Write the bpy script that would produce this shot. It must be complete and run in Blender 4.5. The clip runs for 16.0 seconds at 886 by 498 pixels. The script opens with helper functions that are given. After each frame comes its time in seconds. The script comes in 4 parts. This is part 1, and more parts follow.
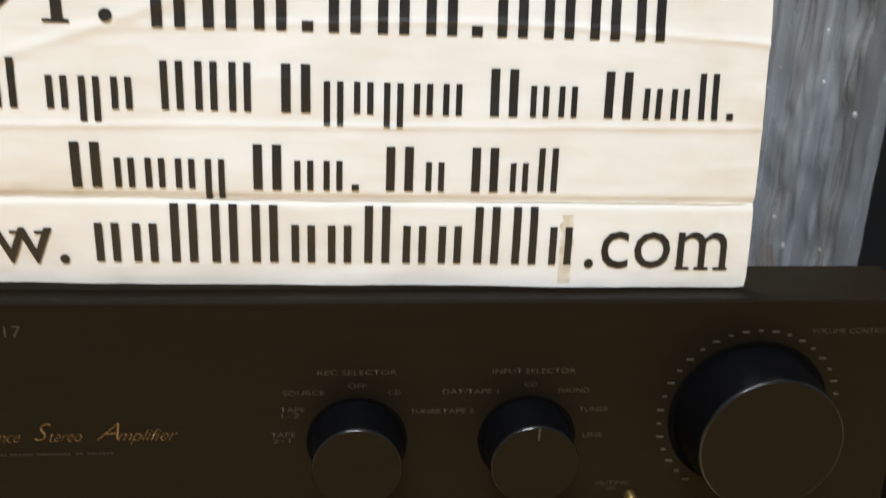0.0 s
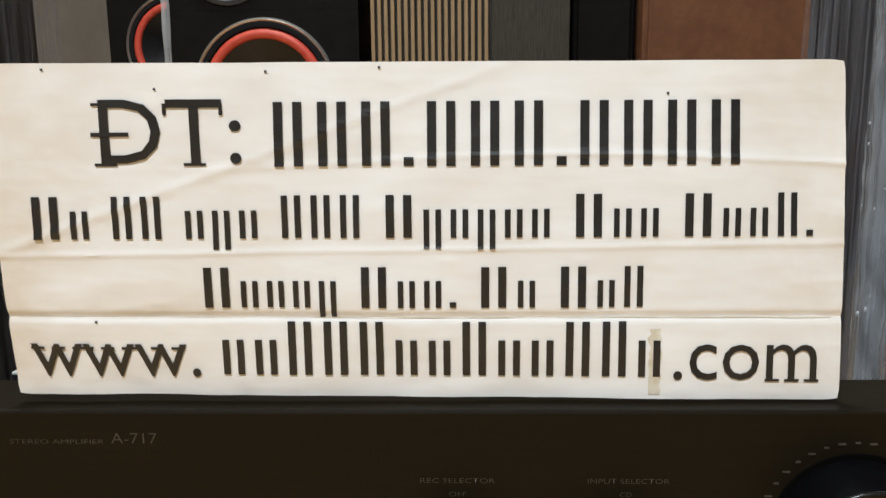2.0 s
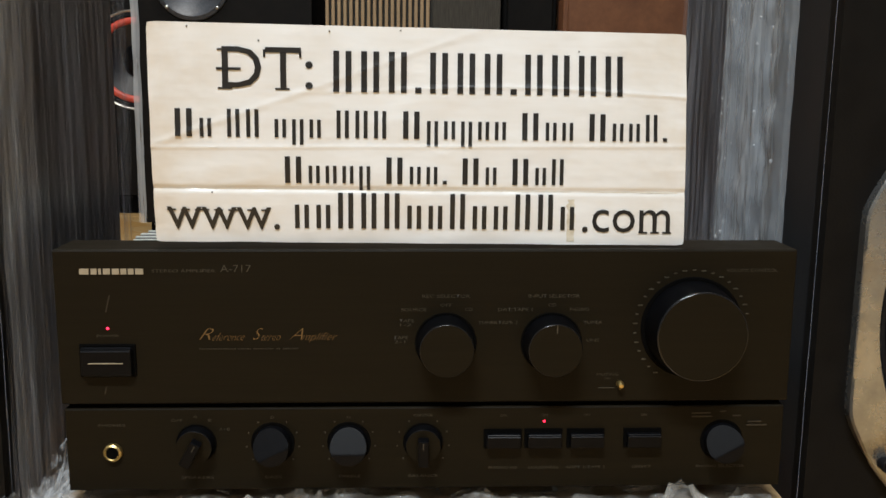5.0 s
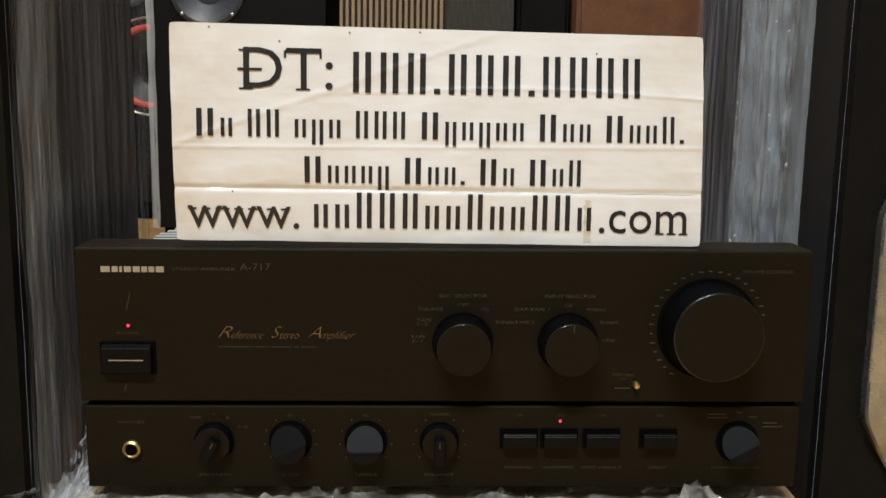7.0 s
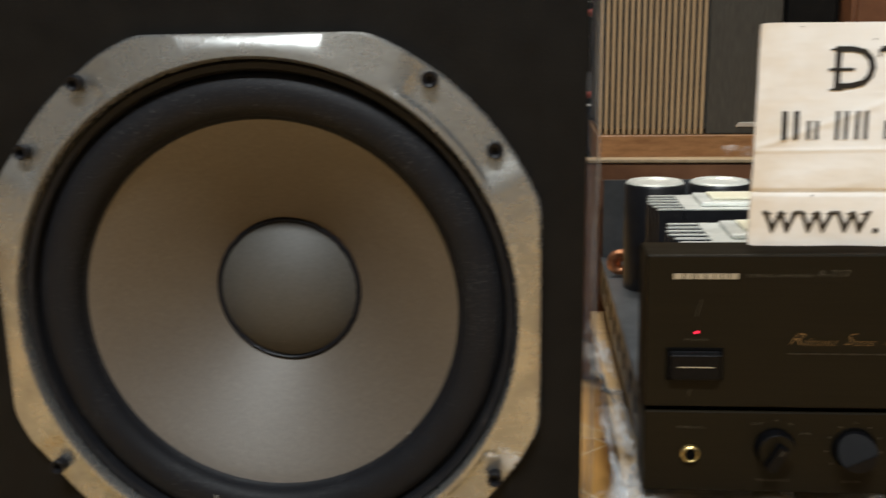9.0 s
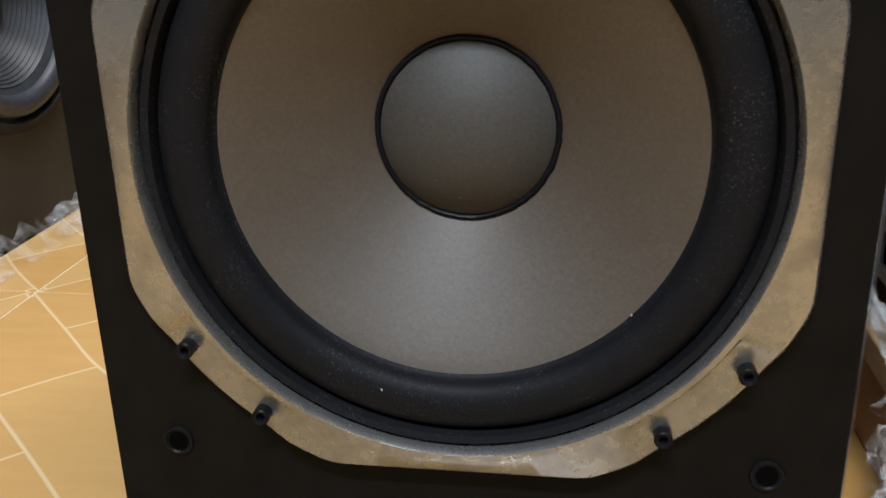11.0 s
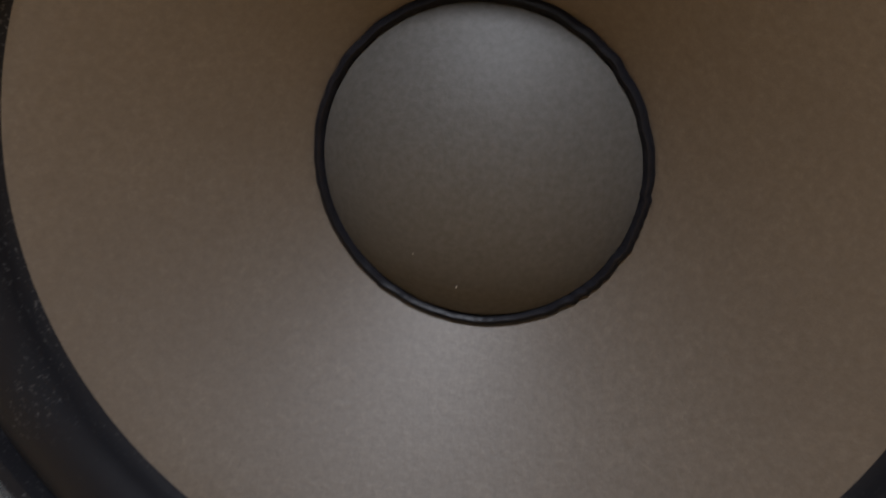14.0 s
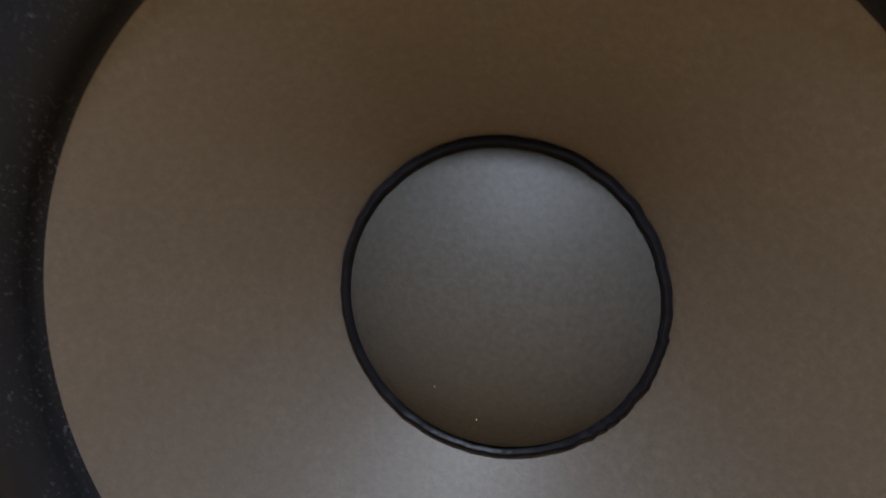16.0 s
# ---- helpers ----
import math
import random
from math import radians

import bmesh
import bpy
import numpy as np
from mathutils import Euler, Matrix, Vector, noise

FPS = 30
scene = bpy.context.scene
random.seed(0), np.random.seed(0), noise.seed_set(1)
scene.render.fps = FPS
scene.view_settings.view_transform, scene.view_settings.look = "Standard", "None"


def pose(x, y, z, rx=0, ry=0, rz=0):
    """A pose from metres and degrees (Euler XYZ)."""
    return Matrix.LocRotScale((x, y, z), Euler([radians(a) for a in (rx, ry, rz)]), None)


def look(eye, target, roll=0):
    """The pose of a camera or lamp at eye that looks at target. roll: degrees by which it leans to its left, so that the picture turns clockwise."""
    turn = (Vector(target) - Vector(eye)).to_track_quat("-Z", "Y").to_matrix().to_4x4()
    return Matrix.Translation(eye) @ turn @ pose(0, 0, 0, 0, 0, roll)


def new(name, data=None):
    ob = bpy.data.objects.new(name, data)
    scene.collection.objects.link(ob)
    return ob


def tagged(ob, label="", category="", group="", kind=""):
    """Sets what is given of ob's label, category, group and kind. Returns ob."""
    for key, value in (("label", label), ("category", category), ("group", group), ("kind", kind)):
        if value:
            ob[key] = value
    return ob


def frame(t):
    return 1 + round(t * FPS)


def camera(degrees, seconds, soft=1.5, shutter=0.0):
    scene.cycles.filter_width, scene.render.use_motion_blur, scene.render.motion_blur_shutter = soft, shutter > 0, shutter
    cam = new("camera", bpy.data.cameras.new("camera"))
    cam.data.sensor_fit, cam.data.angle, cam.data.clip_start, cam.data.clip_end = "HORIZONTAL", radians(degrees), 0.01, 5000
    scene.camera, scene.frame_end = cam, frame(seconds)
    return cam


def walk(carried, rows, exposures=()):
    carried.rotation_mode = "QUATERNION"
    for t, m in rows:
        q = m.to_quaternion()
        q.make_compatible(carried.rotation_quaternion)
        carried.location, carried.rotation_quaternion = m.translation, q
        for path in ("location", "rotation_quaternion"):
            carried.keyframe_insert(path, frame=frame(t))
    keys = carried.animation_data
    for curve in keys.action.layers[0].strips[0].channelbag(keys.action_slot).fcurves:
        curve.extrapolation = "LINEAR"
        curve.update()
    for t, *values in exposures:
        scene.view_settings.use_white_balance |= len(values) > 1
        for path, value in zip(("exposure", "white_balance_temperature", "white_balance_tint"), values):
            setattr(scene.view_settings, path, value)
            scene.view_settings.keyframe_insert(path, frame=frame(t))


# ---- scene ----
cam = camera(50.0, 16.0, shutter=0.5)
PATH = [
    (0, (0.007, -0.318, 0.394), (0.198, 1.548, -0.299), 2.6),
    (0.5, (0.029, -0.332, 0.386), (0.028, 1.599, -0.136), -0.0),
    (1, (0.029, -0.336, 0.397), (-0.028, 1.601, -0.097), -0.8),
    (1.5, (0.025, -0.342, 0.394), (-0.064, 1.606, -0.047), -1.0),
    (2, (0.022, -0.348, 0.394), (-0.075, 1.606, -0.022), -0.6),
    (2.5, (0.02, -0.376, 0.397), (-0.062, 1.58, -0.014), -0.8),
    (3, (0.007, -0.422, 0.4), (-0.023, 1.532, -0.025), 0.1),
    (3.5, (-0.031, -0.455, 0.387), (-0.005, 1.497, -0.046), 1.9),
    (4, (-0.02, -0.532, 0.377), (0.069, 1.423, -0.037), 0.9),
    (6.5, (-0.011, -0.583, 0.337), (0.022, 1.396, 0.05), 0.6),
    (7, (-0.018, -0.577, 0.352), (0.031, 1.395, 0.023), 1.0),
    (7.5, (-0.029, -0.577, 0.367), (0.023, 1.387, -0.006), 1.8),
    (8, (-0.084, -0.586, 0.379), (-0.061, 1.376, -0.01), 1.7),
    (8.5, (-0.198, -0.583, 0.386), (-0.259, 1.374, -0.022), 0.7),
    (9, (-0.298, -0.57, 0.387), (-0.488, 1.365, -0.0558), -0.9),
    (9.3, (-0.335, -0.573, 0.383), (-0.565, 1.352, -0.0791), -1.2),
    (9.5, (-0.35, -0.561, 0.37), (-0.617, 1.347, -0.1398), -1.0),
    (9.6, (-0.363, -0.555, 0.36), (-0.613, 1.353, -0.1654), -0.5),
    (10, (-0.387, -0.531, 0.346), (-0.643, 1.356, -0.2533), 0.3),
    (10.2, (-0.394, -0.514, 0.35), (-0.634, 1.365, -0.2883), -0.0),
    (12.3, (-0.419, -0.318, 0.299), (-0.8, 1.479, -0.494), -4.4),
    (12.5, (-0.43, -0.297, 0.318), (-0.768, 1.462, -0.572), -3.2),
    (13, (-0.426, -0.268, 0.312), (-0.847, 1.477, -0.57), -2.2),
    (13.5, (-0.431, -0.239, 0.307), (-0.78, 1.541, -0.535), -0.4),
    (14, (-0.425, -0.213, 0.293), (-0.778, 1.618, -0.429), 2.9),
    (14.5, (-0.427, -0.203, 0.289), (-0.764, 1.66, -0.357), 3.4),
    (15, (-0.425, -0.199, 0.291), (-0.784, 1.668, -0.33), 3.3),
    (15.2, (-0.43, -0.203, 0.287), (-0.766, 1.683, -0.288), 4.4),
    (15.5, (-0.43, -0.2, 0.3), (-0.796, 1.666, -0.318), 3.6),
    (16, (-0.429, -0.218, 0.306), (-0.824, 1.669, -0.225), 3.8),
]
walk(cam, [(t, look(eye, target, roll)) for t, eye, target, roll in PATH],
     [(0, 0.2, 6250, 10), (0.9, -0.08, 6250, 10), (1.5, 0.05, 6250, 10), (2.5, 0.02, 6250, 10), (3.8, 0.05, 6280, 10), (6.5, 0.0, 6400, 10), (8, 0.0, 6500, 10), (9.0, 0.06, 6550, 10), (9.5, -0.07, 6650, 10), (10.2, 0.02, 6150, 11), (12.3, -0.12, 5950, 13), (13.0, -0.12, 5950, 13), (13.5, -0.09, 6200, 17), (14.5, -0.04, 6250, 19), (15.5, 0.06, 6200, 20), (16, 0.06, 5700, 15)])

# ---- world and lights ----
world = bpy.data.worlds.new("world")
scene.world = world
world.use_nodes = True
world.node_tree.nodes["Background"].inputs[0].default_value = (0.9, 0.93, 1.0, 1)
world.node_tree.nodes["Background"].inputs[1].default_value = 0.006


def overhead_light(name, x, y, sx, sy, watts, colour):
    d = bpy.data.lights.new(name, "AREA")
    d.shape, d.size, d.size_y, d.energy, d.color = "RECTANGLE", sx, sy, watts, colour
    ob = new(name, d)
    ob.matrix_world = pose(x, y, 2.86, 0, 0, 0)
    return ob


overhead_light("overhead_light", -0.4, -1.72, 1.2, 0.2, 128, (0.9, 0.97, 1.0))
# Added fill that brightens the floor at the back; no known fitting hangs there.
overhead_light("overhead_light", -0.35, 0.95, 0.9, 0.25, 60, (1.0, 0.94, 0.84))

# ---- materials ----


class Mat:
    """A small builder for node materials."""

    def __init__(self, name):
        self.m = bpy.data.materials.new(name)
        self.m.use_nodes = True
        self.t = self.m.node_tree
        self.b = self.t.nodes["Principled BSDF"]
        self.out = self.t.nodes["Material Output"]

    def node(self, kind, **values):
        n = self.t.nodes.new(kind)
        for k, v in values.items():
            n.inputs[k.replace("_", " ")].default_value = v
        return n

    def link(self, a, b):
        self.t.links.new(a, b)

    def coords(self, scale=(1, 1, 1), rot=(0, 0, 0)):
        c = self.t.nodes.new("ShaderNodeTexCoord")
        m = self.t.nodes.new("ShaderNodeMapping")
        m.inputs["Scale"].default_value = scale
        m.inputs["Rotation"].default_value = rot
        self.link(c.outputs["Object"], m.inputs[0])
        return m.outputs[0]

    def noise(self, scale, detail=4.0, rough=0.55, stretch=(1, 1, 1)):
        n = self.node("ShaderNodeTexNoise", Scale=scale, Detail=detail, Roughness=rough)
        self.link(self.coords(stretch), n.inputs["Vector"])
        return n.outputs["Fac"]

    def ramp(self, fac, stops):
        r = self.t.nodes.new("ShaderNodeValToRGB")
        e = r.color_ramp.elements
        while len(e) < len(stops):
            e.new(0.5)
        for el, (p, c) in zip(e, stops):
            el.position = p
            el.color = (*c, 1) if len(c) == 3 else c
        self.link(fac, r.inputs[0])
        return r.outputs[0]

    def mix(self, fac, a, b, mode="MIX"):
        n = self.t.nodes.new("ShaderNodeMix")
        n.data_type, n.blend_type = "RGBA", mode
        for v, s in ((fac, n.inputs[0]), (a, n.inputs[6]), (b, n.inputs[7])):
            if hasattr(v, "is_linked"):
                self.link(v, s)
            else:
                s.default_value = v if isinstance(v, float) else (*v, 1)
        return n.outputs[2]

    def math(self, op, a, b):
        n = self.t.nodes.new("ShaderNodeMath")
        n.operation = op
        for v, s in ((a, n.inputs[0]), (b, n.inputs[1])):
            if hasattr(v, "is_linked"):
                self.link(v, s)
            else:
                s.default_value = v
        return n.outputs[0]

    def bump(self, height, strength, distance=0.001):
        n = self.node("ShaderNodeBump", Strength=strength, Distance=distance)
        self.link(height, n.inputs["Height"])
        self.link(n.outputs[0], self.b.inputs["Normal"])

    def set(self, colour=None, rough=None, metal=None, spec=None):
        for v, k in ((colour, "Base Color"), (rough, "Roughness"), (metal, "Metallic"), (spec, "Specular IOR Level")):
            if v is None:
                continue
            if hasattr(v, "is_linked"):
                self.link(v, self.b.inputs[k])
            else:
                self.b.inputs[k].default_value = (*v, 1) if isinstance(v, tuple) else v
        return self


def simple(name, dark, light, rough, scale=60.0, metal=0.0, bump=0.1, stretch=(1, 1, 1), spec=None, fine=900.0, rough_to=None):
    """Two colours blended by coarse noise, with fine grain in the relief."""
    k = Mat(name)
    n = k.noise(scale, 5.0, 0.6, stretch)
    k.set(k.ramp(n, [(0.3, dark), (0.7, light)]), None, metal, spec)
    k.set(rough=k.ramp(k.noise(scale * 2.3, 4.0, 0.6, stretch), [(0.3, (rough,) * 3), (0.7, (rough_to or rough,) * 3)]))
    if bump:
        k.bump(k.noise(fine, 2.0, 0.5, stretch), bump, 0.0006)
    return k.m


def film(name, tint, low, high, scale, stretch, rough=0.18, relief=0.5, spots=0.0, fine=0.0):
    """Clear plastic film: mostly see-through, cloudy where it is creased or doubled."""
    k = Mat(name)
    streak = k.noise(scale, 6.0, 0.65, stretch)
    if fine:
        streak = k.math("ADD", k.math("MULTIPLY", streak, 0.5), k.math("MULTIPLY", k.noise(scale, 3.0, 0.6, tuple(v * (fine if v > 1 else 0.6) for v in stretch)), 0.5))
    cloud = k.noise(9.0, 3.0, 0.5)
    a = k.math("MULTIPLY", k.ramp(streak, [(0.42, (low,) * 3), (0.76, (high,) * 3)]), k.ramp(cloud, [(0.25, (0.55,) * 3), (0.7, (1.0,) * 3)]))
    if spots:
        v = k.t.nodes.new("ShaderNodeTexVoronoi")
        v.inputs["Scale"].default_value = 130.0
        k.link(k.coords(), v.inputs["Vector"])
        k.bump(k.ramp(v.outputs["Distance"], [(0.0, (1, 1, 1)), (0.6, (0, 0, 0))]), spots, 0.004)
    else:
        k.bump(streak, relief, 0.003)
    k.set(tint, rough, 0.0, 0.8)
    k.link(a, k.b.inputs["Alpha"])
    return k.m


def wood(name, dark, light, rough, stretch, scale=9.0):
    k = Mat(name)
    grain = k.noise(scale, 8.0, 0.65, stretch)
    fine = k.noise(scale * 7, 4.0, 0.6, stretch)
    base = k.ramp(grain, [(0.3, dark), (0.5, tuple((a + b) / 2 for a, b in zip(dark, light))), (0.72, light)])
    k.set(k.mix(k.ramp(fine, [(0.35, (0.35,) * 3), (0.65, (0,) * 3)]), base, dark), rough)
    k.bump(fine, 0.15, 0.0006)
    return k.m


def emitter(name, colour, strength):
    k = Mat(name)
    k.set(colour, 0.3)
    k.b.inputs["Emission Color"].default_value = (*colour, 1)
    k.b.inputs["Emission Strength"].default_value = strength
    return k.m


def paper_material():
    k = Mat("laminated_paper")
    lines = k.noise(5.0, 5.0, 0.6, (1, 1, 26))
    blot = k.noise(7.0, 5.0, 0.65)
    base = k.ramp(lines, [(0.3, (0.765, 0.742, 0.712)), (0.45, (0.79, 0.772, 0.748)), (0.75, (0.81, 0.796, 0.776))])
    # Yellowing that creeps in from the handled ends of the sheet.
    xyz = k.t.nodes.new("ShaderNodeSeparateXYZ")
    k.link(k.coords(), xyz.inputs[0])
    end = k.math("ABSOLUTE", k.math("ADD", xyz.outputs["X"], 0.006), 0.0)
    edge = k.math("MULTIPLY", k.ramp(k.math("MULTIPLY", end, 6.0), [(0.62, (0,) * 3), (0.97, (1,) * 3)]), k.ramp(k.noise(22.0, 4.0, 0.6), [(0.35, (0.0,) * 3), (0.65, (0.45,) * 3)]))
    aged = k.mix(edge, base, (0.58, 0.46, 0.31))
    k.set(k.mix(k.ramp(blot, [(0.55, (0,) * 3), (0.8, (0.45,) * 3)]), aged, (0.7, 0.63, 0.53)), 0.24, 0.0, 0.5)
    k.bump(k.noise(16.0, 3.0, 0.5, (1, 1, 2.4)), 0.6, 0.003)
    return k.m


def tile_material():
    k = Mat("printed_floor_tile")
    info = k.t.nodes.new("ShaderNodeObjectInfo")
    shade = k.ramp(info.outputs["Random"], [(0.0, (0.52, 0.3, 0.1)), (0.5, (0.6, 0.37, 0.135)), (1.0, (0.68, 0.44, 0.19))])
    grain = k.noise(14.0, 6.0, 0.6, (1, 5, 1))
    base = k.mix(k.ramp(grain, [(0.35, (0.35,) * 3), (0.7, (0,) * 3)]), shade, (0.45, 0.24, 0.08))
    br = k.t.nodes.new("ShaderNodeTexBrick")
    br.inputs["Scale"].default_value = 5.5
    br.inputs["Mortar Size"].default_value = 0.011
    br.inputs["Mortar Smooth"].default_value = 0.9
    br.inputs["Brick Width"].default_value = 1.0
    br.inputs["Row Height"].default_value = 0.45
    br.inputs["Color1"].default_value, br.inputs["Color2"].default_value = (0, 0, 0, 1), (0.55, 0.55, 0.55, 1)
    br.inputs["Mortar"].default_value = (1, 1, 1, 1)
    warp = k.node("ShaderNodeTexNoise", Scale=4.0, Detail=1.0)
    at = k.coords((1, 1, 1), (0, 0, 0.78))
    k.link(at, warp.inputs["Vector"])
    add = k.t.nodes.new("ShaderNodeMix")
    add.data_type, add.blend_type = "RGBA", "LINEAR_LIGHT"
    add.inputs[0].default_value = 0.015
    k.link(at, add.inputs[6])
    k.link(warp.outputs["Color"], add.inputs[7])
    k.link(add.outputs[2], br.inputs["Vector"])
    piece = k.ramp(br.outputs["Color"], [(0.0, (0.56, 0.3, 0.085)), (0.28, (0.62, 0.4, 0.16)), (0.55, (0.6, 0.43, 0.22))])
    wood_ = k.mix(0.6, base, piece)
    k.set(k.mix(k.math("MULTIPLY", br.outputs["Fac"], 0.55), wood_, (0.84, 0.66, 0.4)), k.ramp(grain, [(0.3, (0.14,) * 3), (0.7, (0.26,) * 3)]), 0.0, 0.5)
    return k.m


def cone_material():
    k = Mat("paper_cone")
    fib = k.noise(420.0, 4.0, 0.7)
    cloud = k.noise(28.0, 4.0, 0.6)
    base = k.ramp(fib, [(0.3, (0.051, 0.037, 0.023)), (0.55, (0.07, 0.052, 0.035)), (0.8, (0.096, 0.074, 0.052))])
    k.set(k.mix(k.ramp(cloud, [(0.4, (0,) * 3), (0.75, (0.45,) * 3)]), base, (0.05, 0.035, 0.022)), 0.6, 0.0, 1.0)
    k.bump(fib, 0.25, 0.0005)
    return k.m


def dome_material():
    k = Mat("cloth_dome")
    fib = k.noise(500.0, 3.0, 0.6)
    k.set(k.ramp(fib, [(0.3, (0.036, 0.0335, 0.028)), (0.75, (0.057, 0.054, 0.049))]), 0.66, 0.0, 0.75)
    k.bump(fib, 0.2, 0.0005)
    return k.m


def cast_material():
    """Brushed cast aluminium with worn, spotted patches."""
    k = Mat("cast_aluminium")
    n = k.noise(55.0, 6.0, 0.7)
    spot = k.noise(16.0, 4.0, 0.6)
    base = k.ramp(n, [(0.3, (0.3, 0.3, 0.295)), (0.65, (0.44, 0.44, 0.43))])
    k.set(k.mix(k.ramp(spot, [(0.62, (0,) * 3), (0.74, (0.6,) * 3)]), base, (0.33, 0.3, 0.26)), k.ramp(n, [(0.3, (0.36,) * 3), (0.7, (0.2,) * 3)]), 0.85)
    k.bump(k.noise(70.0, 6.0, 0.7), 0.35, 0.0012)
    return k.m


def rubber_material():
    k = Mat("black_foam_surround")
    dust = k.noise(700.0, 3.0, 0.75)
    patch = k.noise(24.0, 4.0, 0.6)
    f = k.math("MULTIPLY", k.ramp(dust, [(0.57, (0,) * 3), (0.7, (1,) * 3)]), k.ramp(patch, [(0.4, (0,) * 3), (0.7, (0.6,) * 3)]))
    k.set(k.mix(f, (0.0075, 0.0078, 0.0098), (0.15, 0.15, 0.15)), k.ramp(patch, [(0.3, (0.5,) * 3), (0.7, (0.62,) * 3)]), 0.0, 0.15)
    k.bump(k.noise(200.0, 3.0, 0.6), 0.15, 0.0008)
    return k.m


PAPER = paper_material()
INK = simple("black_ink", (0.012, 0.011, 0.011), (0.02, 0.019, 0.018), 0.35, bump=0)
TAPE = simple("aged_tape", (0.54, 0.47, 0.35), (0.72, 0.67, 0.57), 0.4, 200.0)
TILE = tile_material()
GROUT = simple("grout", (0.6, 0.5, 0.36), (0.72, 0.62, 0.46), 0.8)
PLASTER = simple("wall_paint", (0.155, 0.14, 0.12), (0.2, 0.185, 0.16), 0.8, 6.0, fine=200.0)
CEIL = simple("ceiling_paint", (0.36, 0.355, 0.34), (0.42, 0.415, 0.4), 0.85, 5.0, fine=200.0)
CONE = cone_material()
DOME = dome_material()
CAST = cast_material()
RUBBER = rubber_material()
GLUE = simple("black_glue", (0.0055, 0.0055, 0.007), (0.009, 0.009, 0.0115), 0.4, 300.0, bump=0.4, fine=400.0, spec=0.14)
BAFFLE = simple("black_baffle", (0.0042, 0.0037, 0.0034), (0.0075, 0.0067, 0.006), 0.5, 40.0, bump=0.25, fine=500.0, rough_to=0.62, spec=0.12)
BAFFLE_WORN = simple("black_cloth_wrapped_box", (0.012, 0.0115, 0.0112), (0.022, 0.021, 0.02), 0.58, 12.0, bump=0.25, fine=300.0)
SIDE = wood("black_ash_side", (0.007, 0.0075, 0.009), (0.016, 0.017, 0.02), 0.45, (30, 30, 1.2))
PANEL = simple("black_brushed_panel", (0.0066, 0.0045, 0.0017), (0.009, 0.0063, 0.0026), 0.46, 30.0, 0.0, 0.08, (0.4, 1, 14), 0.14, 500.0, 0.56)
KNOB = simple("black_satin_knob", (0.0024, 0.0024, 0.0028), (0.0038, 0.0038, 0.0047), 0.34, 200.0, bump=0.05, spec=0.1)
KEY = simple("glossy_black_key", (0.0024, 0.0024, 0.003), (0.0036, 0.0036, 0.0048), 0.42, 200.0, bump=0.04, spec=0.13)
RIM = simple("polished_black_rim", (0.006, 0.006, 0.007), (0.01, 0.01, 0.011), 0.2, 200.0, 0.0, 0.0, spec=0.5)
GAP = simple("black_recess", (0.0022, 0.0021, 0.002), (0.0034, 0.0032, 0.003), 0.8, bump=0, spec=0.02)
STEEL = simple("painted_grey_chassis", (0.05, 0.055, 0.06), (0.09, 0.095, 0.1), 0.4, 50.0, 0.2)
ALU = simple("bare_aluminium", (0.6, 0.62, 0.58), (0.76, 0.77, 0.73), 0.36, 90.0, 0.35, 0.1)
SINK = simple("black_anodised", (0.008, 0.008, 0.01), (0.015, 0.015, 0.018), 0.4, 90.0, 0.2)
LABEL = simple("cream_label", (0.6, 0.57, 0.42), (0.72, 0.69, 0.55), 0.5, 40.0)
COPPER = simple("copper_winding", (0.4, 0.16, 0.08), (0.6, 0.27, 0.13), 0.35, 300.0, 0.8, 0.3)
BRASS = simple("brass", (0.62, 0.45, 0.17), (0.8, 0.6, 0.26), 0.42, 200.0, 1.0, 0.05)
PRINT = simple("silver_grey_print", (0.042, 0.037, 0.027), (0.062, 0.054, 0.04), 0.45, bump=0)
GOLD = simple("gold_print", (0.16, 0.095, 0.036), (0.23, 0.14, 0.055), 0.4, 300.0, 0.3, 0)
SCRATCH = simple("bare_scratch", (0.022, 0.017, 0.011), (0.03, 0.023, 0.015), 0.5, bump=0)
BRIGHT = simple("silver_print", (0.3, 0.25, 0.175), (0.4, 0.335, 0.24), 0.4, bump=0)
LED = emitter("red_led", (1.0, 0.02, 0.06), 3.5)
BOARD = wood("pale_pine_board", (0.3, 0.19, 0.09), (0.5, 0.35, 0.18), 0.45, (1.2, 22, 22))
BROWN = wood("red_brown_veneer", (0.1, 0.04, 0.02), (0.21, 0.095, 0.045), 0.4, (1.5, 20, 1.5))
WALNUT = wood("walnut_base", (0.16, 0.075, 0.03), (0.34, 0.18, 0.08), 0.4, (2, 20, 14))
SLAT = wood("pale_oak_slat", (0.26, 0.18, 0.1), (0.4, 0.29, 0.17), 0.5, (20, 20, 1.2))
GRILLE = simple("dark_grille_cloth", (0.025, 0.023, 0.018), (0.06, 0.055, 0.045), 0.85, 30.0, bump=0.6, fine=700.0, stretch=(14, 1, 1))
BADGE = simple("silver_badge", (0.6, 0.58, 0.54), (0.75, 0.73, 0.68), 0.3, 200.0, 0.6, 0)
RED = simple("red_rubber_ring", (0.5, 0.05, 0.03), (0.66, 0.1, 0.06), 0.5, 60.0)
SILVER = simple("silver_trim", (0.5, 0.5, 0.48), (0.65, 0.65, 0.62), 0.3, 80.0, 0.8)
GREYCONE = simple("grey_woven_cone", (0.032, 0.037, 0.046), (0.06, 0.067, 0.081), 0.46, 200.0, 0.2, 0.3)
CARD = simple("brown_cardboard", (0.2, 0.1, 0.055), (0.32, 0.17, 0.09), 0.6, 20.0)
